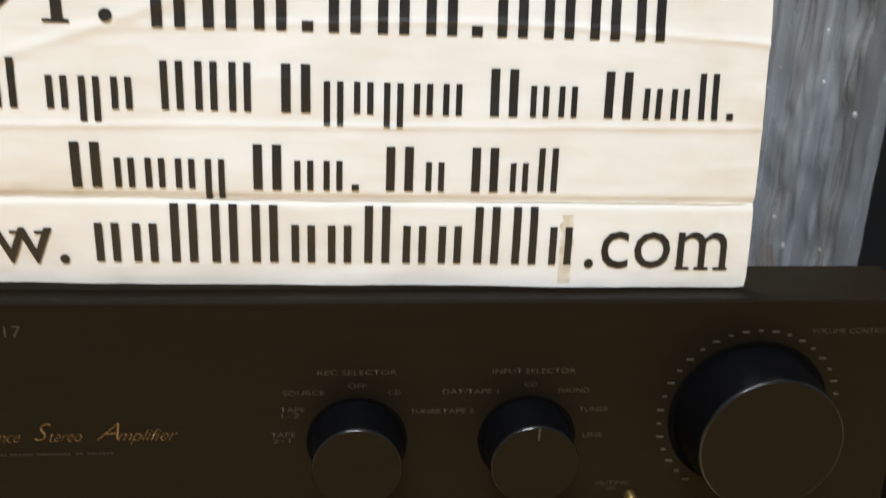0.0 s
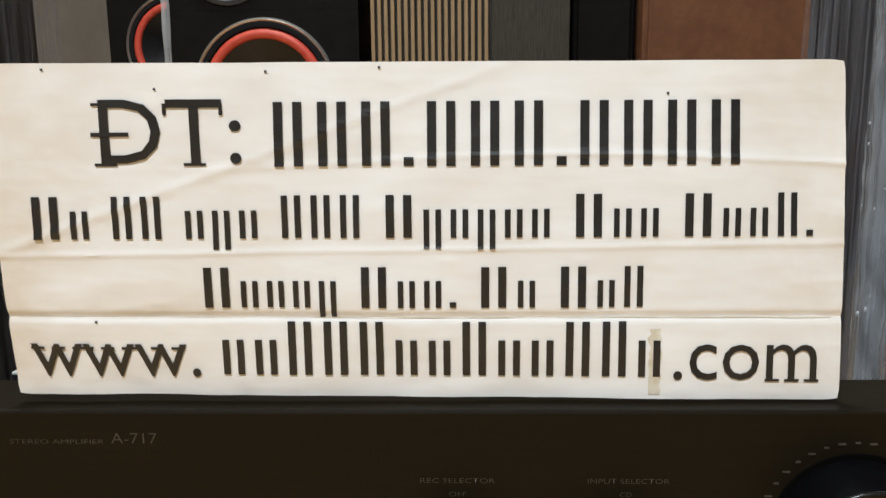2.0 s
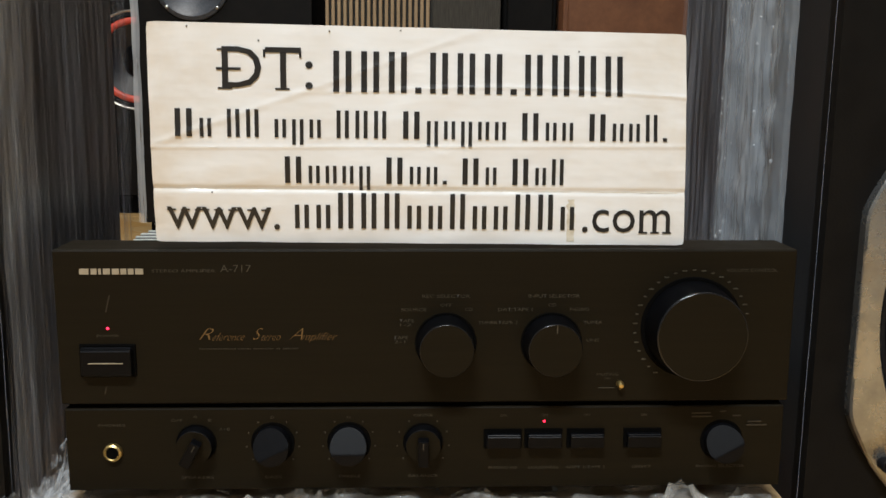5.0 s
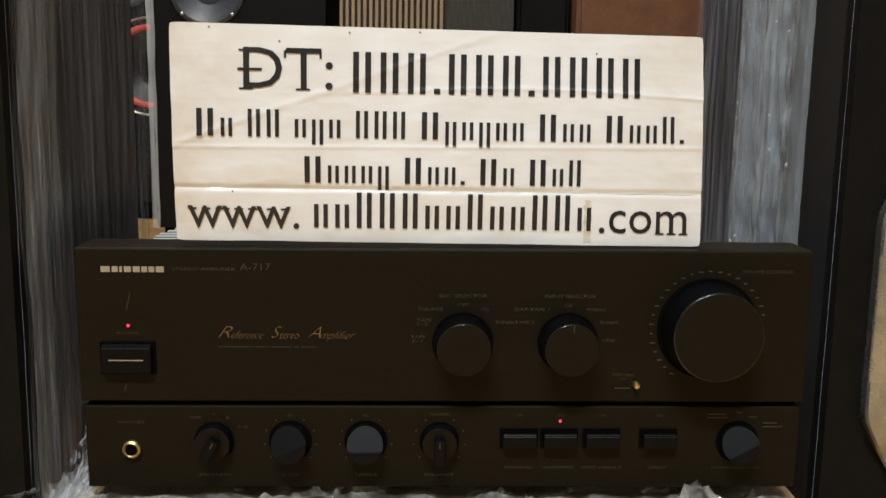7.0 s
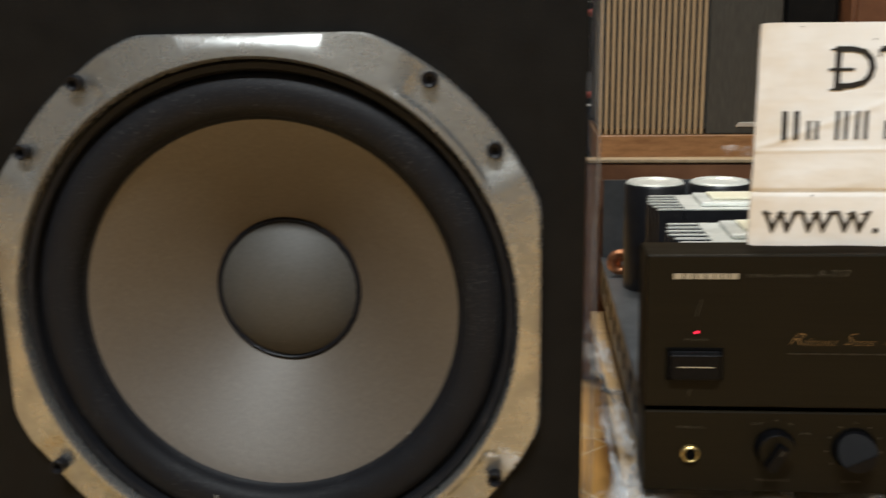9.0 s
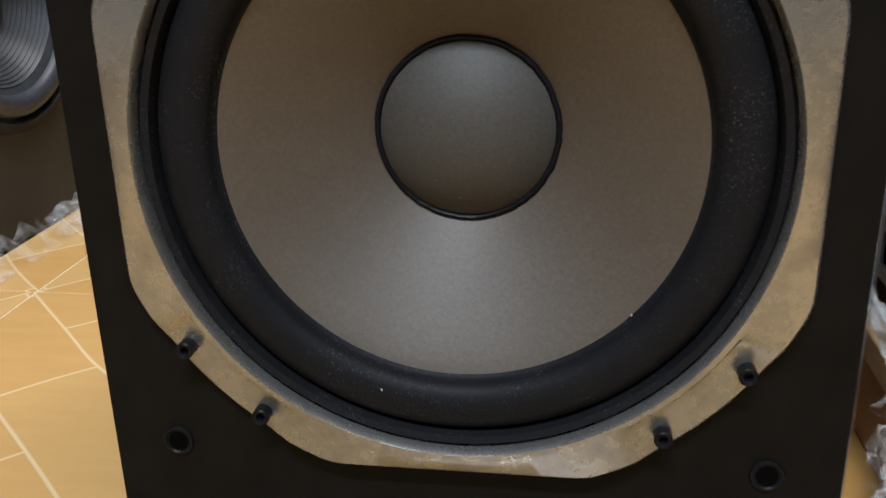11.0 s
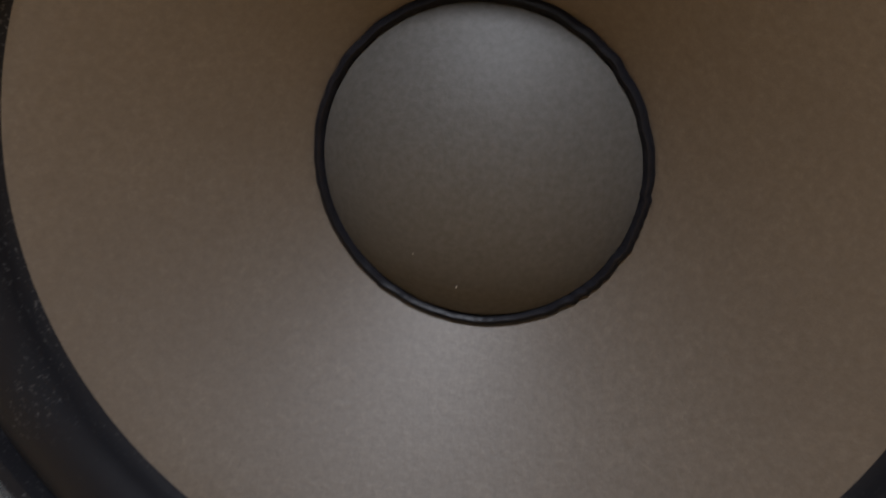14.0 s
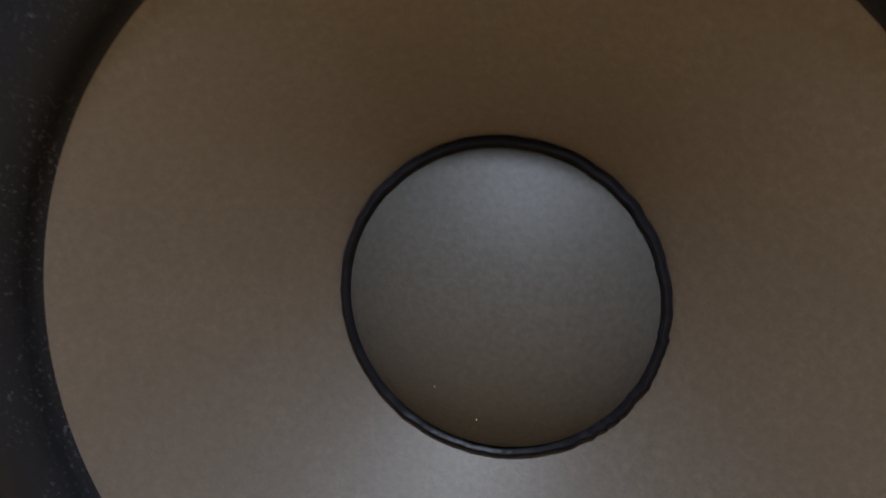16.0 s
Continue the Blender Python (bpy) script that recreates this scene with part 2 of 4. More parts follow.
WHITE = simple("off_white_plastic", (0.5, 0.48, 0.42), (0.65, 0.62, 0.55), 0.4, 50.0)
CABLE = simple("black_cable", (0.01, 0.01, 0.01), (0.02, 0.02, 0.02), 0.45)
FILM = film("stretch_film", (0.5, 0.54, 0.64), 0.0, 0.95, 14.0, (9, 9, 0.35), 0.14, 0.9, fine=3.6)
# Paler, cloudier copy of the stretch film, for its sheen at grazing view.
FILM_SHEEN = film("stretch_film_sheen", (0.62, 0.64, 0.68), 0.12, 0.85, 14.0, (9, 9, 0.35), 0.14, 0.9, fine=3.0)
BUBBLE = film("bubble_wrap", (0.8, 0.87, 0.95), 0.34, 0.9, 5.0, (6, 6, 0.3), 0.16, 0.5, fine=5.0)
# Strong pale streaks in the opacity stand in for glints on the creases.
FAINT = film("thin_clear_film", (0.6, 0.58, 0.54), 0.05, 0.9, 55.0, (1, 1, 1), 0.05, 1.0)
BLISTER = film("bubble_sparkle_plastic", (0.88, 0.92, 0.97), 0.3, 0.85, 60.0, (1, 1, 1), 0.08, 0.4)
CRINKLE = film("crumpled_film", (0.88, 0.9, 0.92), 0.0, 0.62, 30.0, (1, 1, 1), 0.07, 0.8)

# ---- building helpers ----


def part(name, bm, material, parent=None, label="", smooth=False, at=None):
    me = bpy.data.meshes.new(name)
    bmesh.ops.recalc_face_normals(bm, faces=bm.faces)
    if smooth:
        for f in bm.faces:
            f.smooth = True
        for e in bm.edges:
            if len(e.link_faces) == 2 and e.calc_face_angle(0.0) > 0.6:
                e.smooth = False
    bm.to_mesh(me)
    bm.free()
    me.materials.append(material)
    ob = new(name, me)
    if parent:
        ob.parent = parent
    if at is not None:
        ob.matrix_basis = at
    if label:
        tagged(ob, label)
    return ob


def thing(name, label, category, at=None, group="", kind=""):
    ob = new(name)
    ob.empty_display_size = 0.02
    if at is not None:
        ob.matrix_basis = at
    return tagged(ob, label, category, group, kind)


def box(x0, x1, y0, y1, z0, z1, bevel=0.0, seg=2, bm=None):
    own = bm is None
    b = bmesh.new()
    vs = [b.verts.new((x, y, z)) for x in (x0, x1) for y in (y0, y1) for z in (z0, z1)]
    for f in ((0, 1, 3, 2), (4, 6, 7, 5), (0, 4, 5, 1), (2, 3, 7, 6), (0, 2, 6, 4), (1, 5, 7, 3)):
        b.faces.new([vs[i] for i in f])
    if bevel:
        bmesh.ops.bevel(b, geom=b.edges[:], offset=bevel, segments=seg, affect="EDGES", profile=0.5)
    if own:
        return b
    me = bpy.data.meshes.new("scratch")
    b.to_mesh(me)
    b.free()
    bm.from_mesh(me)
    bpy.data.meshes.remove(me)
    return bm


def lathe(profile, n=96, close=False, cx=0.0, cz=0.0, axis="y", wobble=None):
    """Turns (radius, depth) pairs about the y axis (or z with axis="z")."""
    bm = bmesh.new()
    rings = []
    for r, d in profile:
        ring = []
        for i in range(n):
            a = 2 * math.pi * i / n
            rr = r + (wobble(a, r) if wobble else 0.0)
            c, s = rr * math.cos(a), rr * math.sin(a)
            ring.append(bm.verts.new((cx + c, d, cz + s) if axis == "y" else (cx + c, cz + s, d)))
            if r == 0:
                break
        rings.append(ring)
    pairs = list(zip(rings, rings[1:])) + ([(rings[-1], rings[0])] if close else [])
    for a, b in pairs:
        for i in range(n):
            j = (i + 1) % n
            if len(a) == 1 and len(b) == 1:
                break
            if len(a) == 1:
                bm.faces.new((a[0], b[j], b[i]))
            elif len(b) == 1:
                bm.faces.new((a[i], a[j], b[0]))
            else:
                bm.faces.new((a[i], a[j], b[j], b[i]))
    return bm


def lettering(text, material, parent, x, z, height, y=-0.0006, width=None, align="CENTER", shear=0.0, name="lettering", label="", bend=None, thin=0.0):
    """Flat letters facing the viewer, centred on (x, z), with capitals of that height."""
    cu = bpy.data.curves.new(name, "FONT")
    cu.body, cu.align_x, cu.align_y, cu.size, cu.shear = text, align, "CENTER", height / 0.69, shear
    cu.resolution_u = 3
    cu.offset = thin * height
    tmp = new(name + "_outline", cu)
    dg = bpy.context.evaluated_depsgraph_get()
    me = bpy.data.meshes.new_from_object(tmp.evaluated_get(dg))
    bpy.data.objects.remove(tmp)
    bpy.data.curves.remove(cu)
    xs = [v.co.x for v in me.vertices] or [0]
    s = width / (max(xs) - min(xs)) if width else 1.0
    mid = (max(xs) + min(xs)) / 2
    for v in me.vertices:
        px_, pz = v.co.x, v.co.y
        if width:
            px_ = (px_ - mid) * s
        v.co = bend(x + px_, z + pz) if bend else (x + px_, y, z + pz)
    me.materials.clear()
    me.materials.append(material)
    ob = new(name, me)
    ob.parent = parent
    return tagged(ob, label) if label else ob


def grid(nu, nv, place):
    bm = bmesh.new()
    vs = [[bm.verts.new(place(i / nu, j / nv)) for j in range(nv + 1)] for i in range(nu + 1)]
    for i in range(nu):
        for j in range(nv):
            bm.faces.new((vs[i][j], vs[i + 1][j], vs[i + 1][j + 1], vs[i][j + 1]))
    return bm


def tube(points, r, n=8):
    """A round cable through points."""
    bm = bmesh.new()
    rings = []
    pts = [Vector(p) for p in points]
    for i, p in enumerate(pts):
        d = (pts[min(i + 1, len(pts) - 1)] - pts[max(i - 1, 0)]).normalized()
        u = d.orthogonal().normalized() if i == 0 else (u - d * u.dot(d)).normalized()
        w = d.cross(u)
        rings.append([bm.verts.new(p + r * (math.cos(2 * math.pi * k / n) * u + math.sin(2 * math.pi * k / n) * w)) for k in range(n)])
    for a, b in zip(rings, rings[1:]):
        for k in range(n):
            bm.faces.new((a[k], a[(k + 1) % n], b[(k + 1) % n], b[k]))
    bm.faces.new(rings[0])
    bm.faces.new(rings[-1][::-1])
    return bm


def holed_board(x0, x1, z0, z1, cx, cz, r, thick=0.018, n=72):
    """A front board with one round opening, front at y=0."""
    bm = bmesh.new()

    def rim(c, s):
        k = min(((x1 - cx) / c if c > 1e-6 else (x0 - cx) / c if c < -1e-6 else 9), ((z1 - cz) / s if s > 1e-6 else (z0 - cz) / s if s < -1e-6 else 9))
        return cx + k * c, cz + k * s

    angles = [2 * math.pi * i / n for i in range(n)]
    for x, z in ((x1, z1), (x0, z1), (x0, z0), (x1, z0)):
        a = math.atan2(z - cz, x - cx) % (2 * math.pi)
        angles[min(range(n), key=lambda j: abs(angles[j] - a))] = a
    loops = []
    for y in (0.0, thick):
        loops.append([bm.verts.new((cx + r * math.cos(a), y, cz + r * math.sin(a))) for a in angles])
        loops.append([bm.verts.new((rim(math.cos(a), math.sin(a))[0], y, rim(math.cos(a), math.sin(a))[1])) for a in angles])
    for a, b in ((0, 1), (2, 3), (0, 2), (1, 3)):
        for i in range(n):
            j = (i + 1) % n
            bm.faces.new((loops[a][i], loops[a][j], loops[b][j], loops[b][i]))
    return bm


def cabinet_shell(parent, w, z0, h, depth, material, y0=0.0185):
    """Sides, top, bottom and back of a hollow box."""
    t = 0.018
    for name, b in (("side_panel", (-w, -w + t, y0, depth, z0, h)), ("side_panel", (w - t, w, y0, depth, z0, h)), ("top_panel", (-w + t, w - t, y0, depth, h - t, h)),
                    ("bottom_panel", (-w + t, w - t, y0, depth, z0, z0 + t)), ("back_panel", (-w + t, w - t, depth - t, depth, z0 + t, h - t))):
        part(name, box(*b, 0.0015), material, parent)


# ---- the room ----
X0, X1, Y0, Y1, H = -2.6, 2.4, -2.6, 3.2, 2.9
floor = tagged(part("floor", box(X0, X1, Y0, Y1, -0.1, -0.0012), GROUT), "floor of glossy yellow wood-print ceramic tiles", "floor", kind="structure")
for name, b in (("wall_north", (X0, X1, Y1, Y1 + 0.12, -0.1, H)), ("wall_south", (X0, X1, Y0 - 0.12, Y0, -0.1, H)),
                ("wall_west", (X0 - 0.12, X0, Y0 - 0.12, Y1 + 0.12, -0.1, H)), ("wall_east", (X1, X1 + 0.12, Y0 - 0.12, Y1 + 0.12, -0.1, H))):
    tagged(part(name, box(*b), PLASTER), "plain cream painted wall", "wall", kind="structure")
tagged(part("ceiling", box(X0 - 0.12, X1 + 0.12, Y0 - 0.12, Y1 + 0.12, H, H + 0.1), CEIL), "plain white painted ceiling", "ceiling", kind="structure")

# ---- loudspeakers beside the amplifier ----
def polar_frame(n=288):
    """Cast basket rim: a disc with four flats, cut back round the bolt pairs."""
    bm = bmesh.new()
    cuts = [math.degrees(math.atan2(b, a)) % 360 for a, b in ((1, 0.98), (-1, 0.98), (-1, -0.98), (1, -0.98))]
    rows = []
    for i in range(n):
        a = 2 * math.pi * i / n
        c, s = math.cos(a), math.sin(a)
        flat = min(0.1735 / max(abs(c), 1e-6), 0.1735 / max(abs(s), 1e-6))
        ro = -math.log(math.exp(-0.187 * 900) + math.exp(-flat * 900)) / 900
        near = min(abs((math.degrees(a) - k + 180) % 360 - 180) for k in cuts)
        low = 0.0038 * (1 - min(1, max(0, (near - 10.5) / 5.0)))
        top = -0.0135
        prof = [(0.1585, 0.0), (0.1585, top + 0.003), (0.1605, top), (0.1635, top + 0.0004), (0.166, top + 0.0009 + low), (ro - 0.0015, top + low + 0.0038), (ro, top + low + 0.0055), (ro, 0.0)]
        rows.append([bm.verts.new((r * c, d, r * s)) for r, d in prof])
    for a, b in zip(rows, rows[1:] + rows[:1]):
        for k in range(len(a) - 1):
            bm.faces.new((a[k], a[k + 1], b[k + 1], b[k]))
    return bm


def bolt_mesh():
    bm = lathe([(0.0, -0.006), (0.0021, -0.006), (0.0024, -0.0095), (0.0042, -0.0105), (0.0048, -0.0098), (0.0048, 0.0), (0.0, 0.0)], 20)
    return bm


BOLTS = [(sx * a, b) for sx in (-1, 1) for a, b in ((0.146, 0.104), (0.108, 0.1455), (0.145, -0.1055), (0.1065, -0.1435))]


def loudspeaker(at, label, rear, bubble, w=0.2, zc=0.213):
    """Box loudspeaker, front at y=0, standing on z=0, with its woofer centred at z=zc."""
    sp = thing("loudspeaker", label, "loudspeaker", at, "pair of large loudspeakers")
    h = 0.66
    # Baffle with a round opening for the woofer.
    bm = bmesh.new()
    n = 96
    inner = [bm.verts.new((0.159 * math.cos(2 * math.pi * i / n), 0.0, zc + 0.159 * math.sin(2 * math.pi * i / n))) for i in range(n)]
    back = [bm.verts.new((v.co.x, 0.02, v.co.z)) for v in inner]

    def rim(c, s):
        k = min(w / max(abs(c), 1e-6), (h - zc) / s if s > 1e-6 else 9, zc / -s if s < -1e-6 else 9)
        return k * c, zc + k * s

    corner = [math.atan2(h - zc, w), math.atan2(h - zc, -w), math.atan2(-zc, -w) % (2 * math.pi), math.atan2(-zc, w) % (2 * math.pi)]
    angles = [2 * math.pi * i / n for i in range(n)]
    for c in corner:
        i = min(range(n), key=lambda j: abs(angles[j] - c))
        angles[i] = c
    outer = [bm.verts.new((*[rim(math.cos(a), math.sin(a))[0]], 0.0, rim(math.cos(a), math.sin(a))[1])) for a in angles]
    outer_b = [bm.verts.new((v.co.x, 0.02, v.co.z)) for v in outer]
    for i in range(n):
        j = (i + 1) % n
        bm.faces.new((inner[i], inner[j], outer[j], outer[i]))
        bm.faces.new((inner[i], back[i], back[j], inner[j]))
        bm.faces.new((outer[i], outer[j], outer_b[j], outer_b[i]))
        bm.faces.new((back[i], outer_b[i], outer_b[j], back[j]))
    baffle = part("baffle", bm, BAFFLE, sp, "matt black front board")
    t = 0.018
    for name, b in (("side_panel", (-w, -w + t, 0.0205, rear, 0, h)), ("side_panel", (w - t, w, 0.0205, rear, 0, h)), ("top_panel", (-w + t, w - t, 0.0205, rear, h - t, h)),
                    ("bottom_panel", (-w + t, w - t, 0.0205, rear, 0, t)), ("back_panel", (-w + t, w - t, rear - t, rear, t, h - t))):
        part(name, box(*b, 0.0015), SIDE, sp)
    for x in (-0.162, 0.162):
        sock = part("grille_socket", lathe([(0.0, 0.0008), (0.0066, 0.0006), (0.0074, -0.0004), (0.0086, -0.0002), (0.0092, 0.0012)], 28, cx=x, cz=0.043), GLUE, sp, "black plastic socket")
        sock.location.y = -0.0015
        part("socket_hole", lathe([(0.0, 0.0002), (0.0058, 0.0002), (0.006, 0.0006)], 24, cx=x, cz=0.043), GAP, sock)
    # Woofer.
    wf = part("woofer_frame", polar_frame(), CAST, sp, "worn bare cast aluminium rim", True)
    wf.location = (0, -0.0005, zc)
    for x, z in BOLTS:
        part("bolt", bolt_mesh(), GLUE, wf, "black socket-head bolt", True, pose(x, -0.0045, z))
    part("gasket", lathe([(0.1585, -0.004), (0.1565, -0.0075), (0.153, -0.006), (0.151, 0.001), (0.151, 0.004), (0.1583, 0.004)], 128), RUBBER, wf, "", True)
    roll = [(0.1512, 0.004)] + [(0.1375 + 0.0135 * math.cos(a), 0.003 - 0.0105 * math.sin(a)) for a in [math.pi * k / 14 for k in range(15)]] + [(0.1222, 0.0052), (0.1205, 0.0062)]
    part("surround", lathe(roll, 160), RUBBER, wf, "dusty black roll surround", True)
    cone = [(0.1217, 0.0055)] + [(0.1217 - 0.0737 * k, 0.0055 + 0.0508 * (k ** 1.12)) for k in [i / 20 for i in range(1, 21)]] + [(0.044, 0.0606), (0.043, 0.07), (0.15, 0.03)]
    part("cone", lathe(cone, 160), CONE, wf, "brown paper cone", True)

    def ragged(a, r):
        return 0.0006 * noise.noise((9 * math.cos(a), 9 * math.sin(a), 3.1)) + (0.0009 * noise.noise((26 * math.cos(a), 26 * math.sin(a), 1.7)) if abs(a - 5.85) < 0.6 else 0.0)

    part("glue_ring", lathe([(0.051, 0.0546), (0.0505, 0.0531), (0.0496, 0.0523), (0.0489, 0.0521), (0.0479, 0.0528), (0.0472, 0.0544)], 200, wobble=ragged), GLUE, wf, "uneven black glue ring", True)
    part("dust_cap", lathe([(0.0474 * (1 - k / 20), 0.0538 - (math.sqrt(0.07 ** 2 - (0.0474 * (1 - k / 20)) ** 2) - 0.05151)) for k in range(20)] + [(0.0, 0.03531)], 120), DOME, wf, "grey cloth dome", True)
    for k, (x, d, z, r) in enumerate(((-0.04, -0.0079, -0.126, 0.0006), (-0.003, 0.0449, -0.035, 0.0002), (-0.016, 0.042, -0.025, 0.00012), (-0.123, 0.0052, -0.012, 0.0004), (0.0885, 0.0048, -0.083, 0.0005))):
        speck = box(x - r * 0.6, x + r * 0.6, d - 0.0004, d, z - r * 1.1, z + r * 1.1)
        bmesh.ops.rotate(speck, verts=speck.verts, cent=(x, d, z), matrix=Matrix.Rotation(k * 0.9, 3, "Y"))
        part("lint_speck", speck, WHITE, wf, "tiny pale speck of lint")
    part("driver_back", lathe([(0.157, 0.012), (0.15, 0.035), (0.07, 0.1), (0.0, 0.1)], 64), GLUE, wf)
    # Plate of the driver above.
    part("name_plate", box(-0.06, 0.115, -0.003, -0.0005, 0.414, 0.47, 0.0012), SILVER, sp, "pale metal plate above the woofer")
    # Torn stretch film on sides and along the foot.
    for s in (-1, 1):
        behind = 0.002 if bubble else 0.03
        f0 = 0.11 if bubble and s < 0 else 0.008
        stretch = part("film_wrap", grid(26, 40, lambda u, v: (s * (w + 0.003 + 0.0022 * noise.noise((u * 5, v * 2.2, 4 + s)) + 0.0022 * noise.noise((u * 34, v * 5, 9))),
                                                            f0 + 0.004 * noise.noise((v * 11, 2, s)) + u * (rear - f0 + behind), 0.004 + v * (h - 0.02))), FILM, sp, "streaky clear stretch film", True)
        part("film_edge", tube([(s * (w + 0.002), 0.006 + 0.0008 * noise.noise((k * 0.4, 5, s)), 0.01 + k * 0.016) for k in range(40)], 0.00022, 5), FILM, stretch, "torn film edge")
    if not bubble:
        # Added bulging layer: the side film's grazing sheen put into a paler sheet.
        part("film_fold", grid(24, 60, lambda u, v: (w + 0.005 + 0.008 * math.sin(math.pi * u) * (0.6 + 0.4 * noise.noise((v * 4, 1, 3))) + 0.002 * noise.noise((u * 6, v * 12, 5)),
                                                  0.012 + 0.006 * noise.noise((v * 9, 3, 1)) + 0.06 * u, 0.006 + v * (h - 0.02))), FILM_SHEEN, sp, "paler extra film layer standing in for the side film's sheen", True)
    foot = grid(60, 5, lambda u, v: (-0.13 + 0.33 * u, -0.002 - 0.006 * v - 0.003 * noise.noise((u * 22, v * 3, 0)), 0.0005 + 0.007 * (1 - v) * (0.5 + abs(noise.noise((u * 17, 1, v))))))
    part("film_fringe", foot, CRINKLE, sp, "crumpled torn film")
    if bubble:
        part("bubble_wrap", grid(60, 90, lambda u, v: (-w - 0.003 - 0.006 * (0.5 + 0.5 * math.sin(u * 17 + 0.5 * noise.noise((v * 2, u, 8)))) - min(1, 0.15 + u * 6) * (0.004 * abs(noise.noise((u * 7 + 3, v * 11, 5))) + (0.0045 - 0.003 * u) * abs(noise.noise((u * 16, v * 30, 2)))),
                                                      0.057 + 0.002 * noise.noise((v * 3, 1, 1)) + u * 0.165, 0.01 + v * 0.62)), BUBBLE, sp, "hanging sheet of cloudy bubble wrap", True)
        # Tiny pale bumps, added for the wrap's sparkles, stand proud along the front fold.
        rnd = random.Random(5)
        bm = bmesh.new()
        for _ in range(90):
            y, z, r = 0.075 + 0.13 * rnd.random(), 0.02 + 0.6 * rnd.random(), 0.0007 + 0.0014 * rnd.random() ** 2
            rings = []
            for a in (0.0, 0.5, 1.0):
                q, d = r * math.cos(a), r * 0.7 * math.sin(a)
                rings.append([bm.verts.new((-w - 0.0105 - d, y + q * math.cos(b * math.pi / 4), z + q * math.sin(b * math.pi / 4))) for b in range(8)])
            for lo, hi in zip(rings, rings[1:]):
                for b in range(8):
                    bm.faces.new((lo[b], lo[(b + 1) % 8], hi[(b + 1) % 8], hi[b]))
            bm.faces.new(rings[-1])
        tagged(part("bubble_sparkles", bm, BLISTER, sp, "", True), "tiny pale bubble bumps standing in for sparkles on the wrap", kind="stuff")
    return sp


loudspeaker(pose(-0.467, 0, 0.002), "black box loudspeaker with brown paper woofer, sides in stretch film", 0.262, False)
loudspeaker(pose(0.4625, 0.05, 0.002), "black box loudspeaker with bubble wrap on its inner side", 0.36, True, 0.1965, 0.203)

# ---- amplifier ----
amp = thing("stereo_amplifier", "black stereo amplifier with its lid off, on a pine board", "amplifier", pose(0, 0, 0.1, 0, -0.45, 0))
W = 0.2285
facia = part("upper_front_panel", box(-W, W, 0, 0.036, 0.0578, 0.1555, 0.0012), PANEL, amp, "black anodised front panel")
lower = part("lower_front_panel", box(-W + 0.001, W - 0.001, 0.0015, 0.036, 0.0, 0.0545, 0.0012), PANEL, amp, "black lower control strip")
part("panel_joint", box(-W + 0.003, W - 0.003, 0.006, 0.034, 0.0535, 0.0585), GAP, amp, "dark joint groove")
# Open chassis tray with slotted sides.
part("chassis_floor", box(-W + 0.004, W - 0.004, 0.0365, 0.43, 0.012, 0.016), STEEL, amp)
part("back_panel", box(-W + 0.004, W - 0.004, 0.43, 0.433, 0.012, 0.135), STEEL, amp)
for s in (-1, 1):
    bm = bmesh.new()
    x = s * (W - 0.002)
    ys = [0.0365] + [v for k in range(8) for v in (0.05 + 0.045 * k, 0.05 + 0.045 * k + 0.026)] + [0.43]
    for k in range(len(ys) - 1):
        z = (0.014, 0.05) if k % 2 == 0 else None
        if z:
            box(min(x, x - s * 0.002), max(x, x - s * 0.002), ys[k], ys[k + 1], 0.014, 0.05, bm=bm)
        else:
            box(min(x, x - s * 0.002), max(x, x - s * 0.002), ys[k], ys[k + 1], 0.014, 0.022, bm=bm)
            box(min(x, x - s * 0.002), max(x, x - s * 0.002), ys[k], ys[k + 1], 0.043, 0.05, bm=bm)
    bmesh.ops.remove_doubles(bm, verts=bm.verts, dist=1e-5)
    side = part("side_rail", bm, STEEL, amp, "grey steel side with vent slots")
    part("rail_lip", box(min(x, x - s * 0.028), max(x, x - s * 0.028), 0.037, 0.43, 0.0503, 0.052, 0.0006), STEEL, side)
    part("slot_backing", box(min(x - s * 0.006, x - s * 0.008), max(x - s * 0.006, x - s * 0.008), 0.04, 0.42, 0.017, 0.049), GAP, side)
for x in (-0.18, 0.18):
    for y in (0.05, 0.39):
        part("foot", lathe([(0.0, -0.012), (0.02, -0.012), (0.022, -0.009), (0.022, 0.0115), (0.0, 0.0115)], 28, cx=x, cz=y, axis="z"), GLUE, amp, "black rubber foot", True)


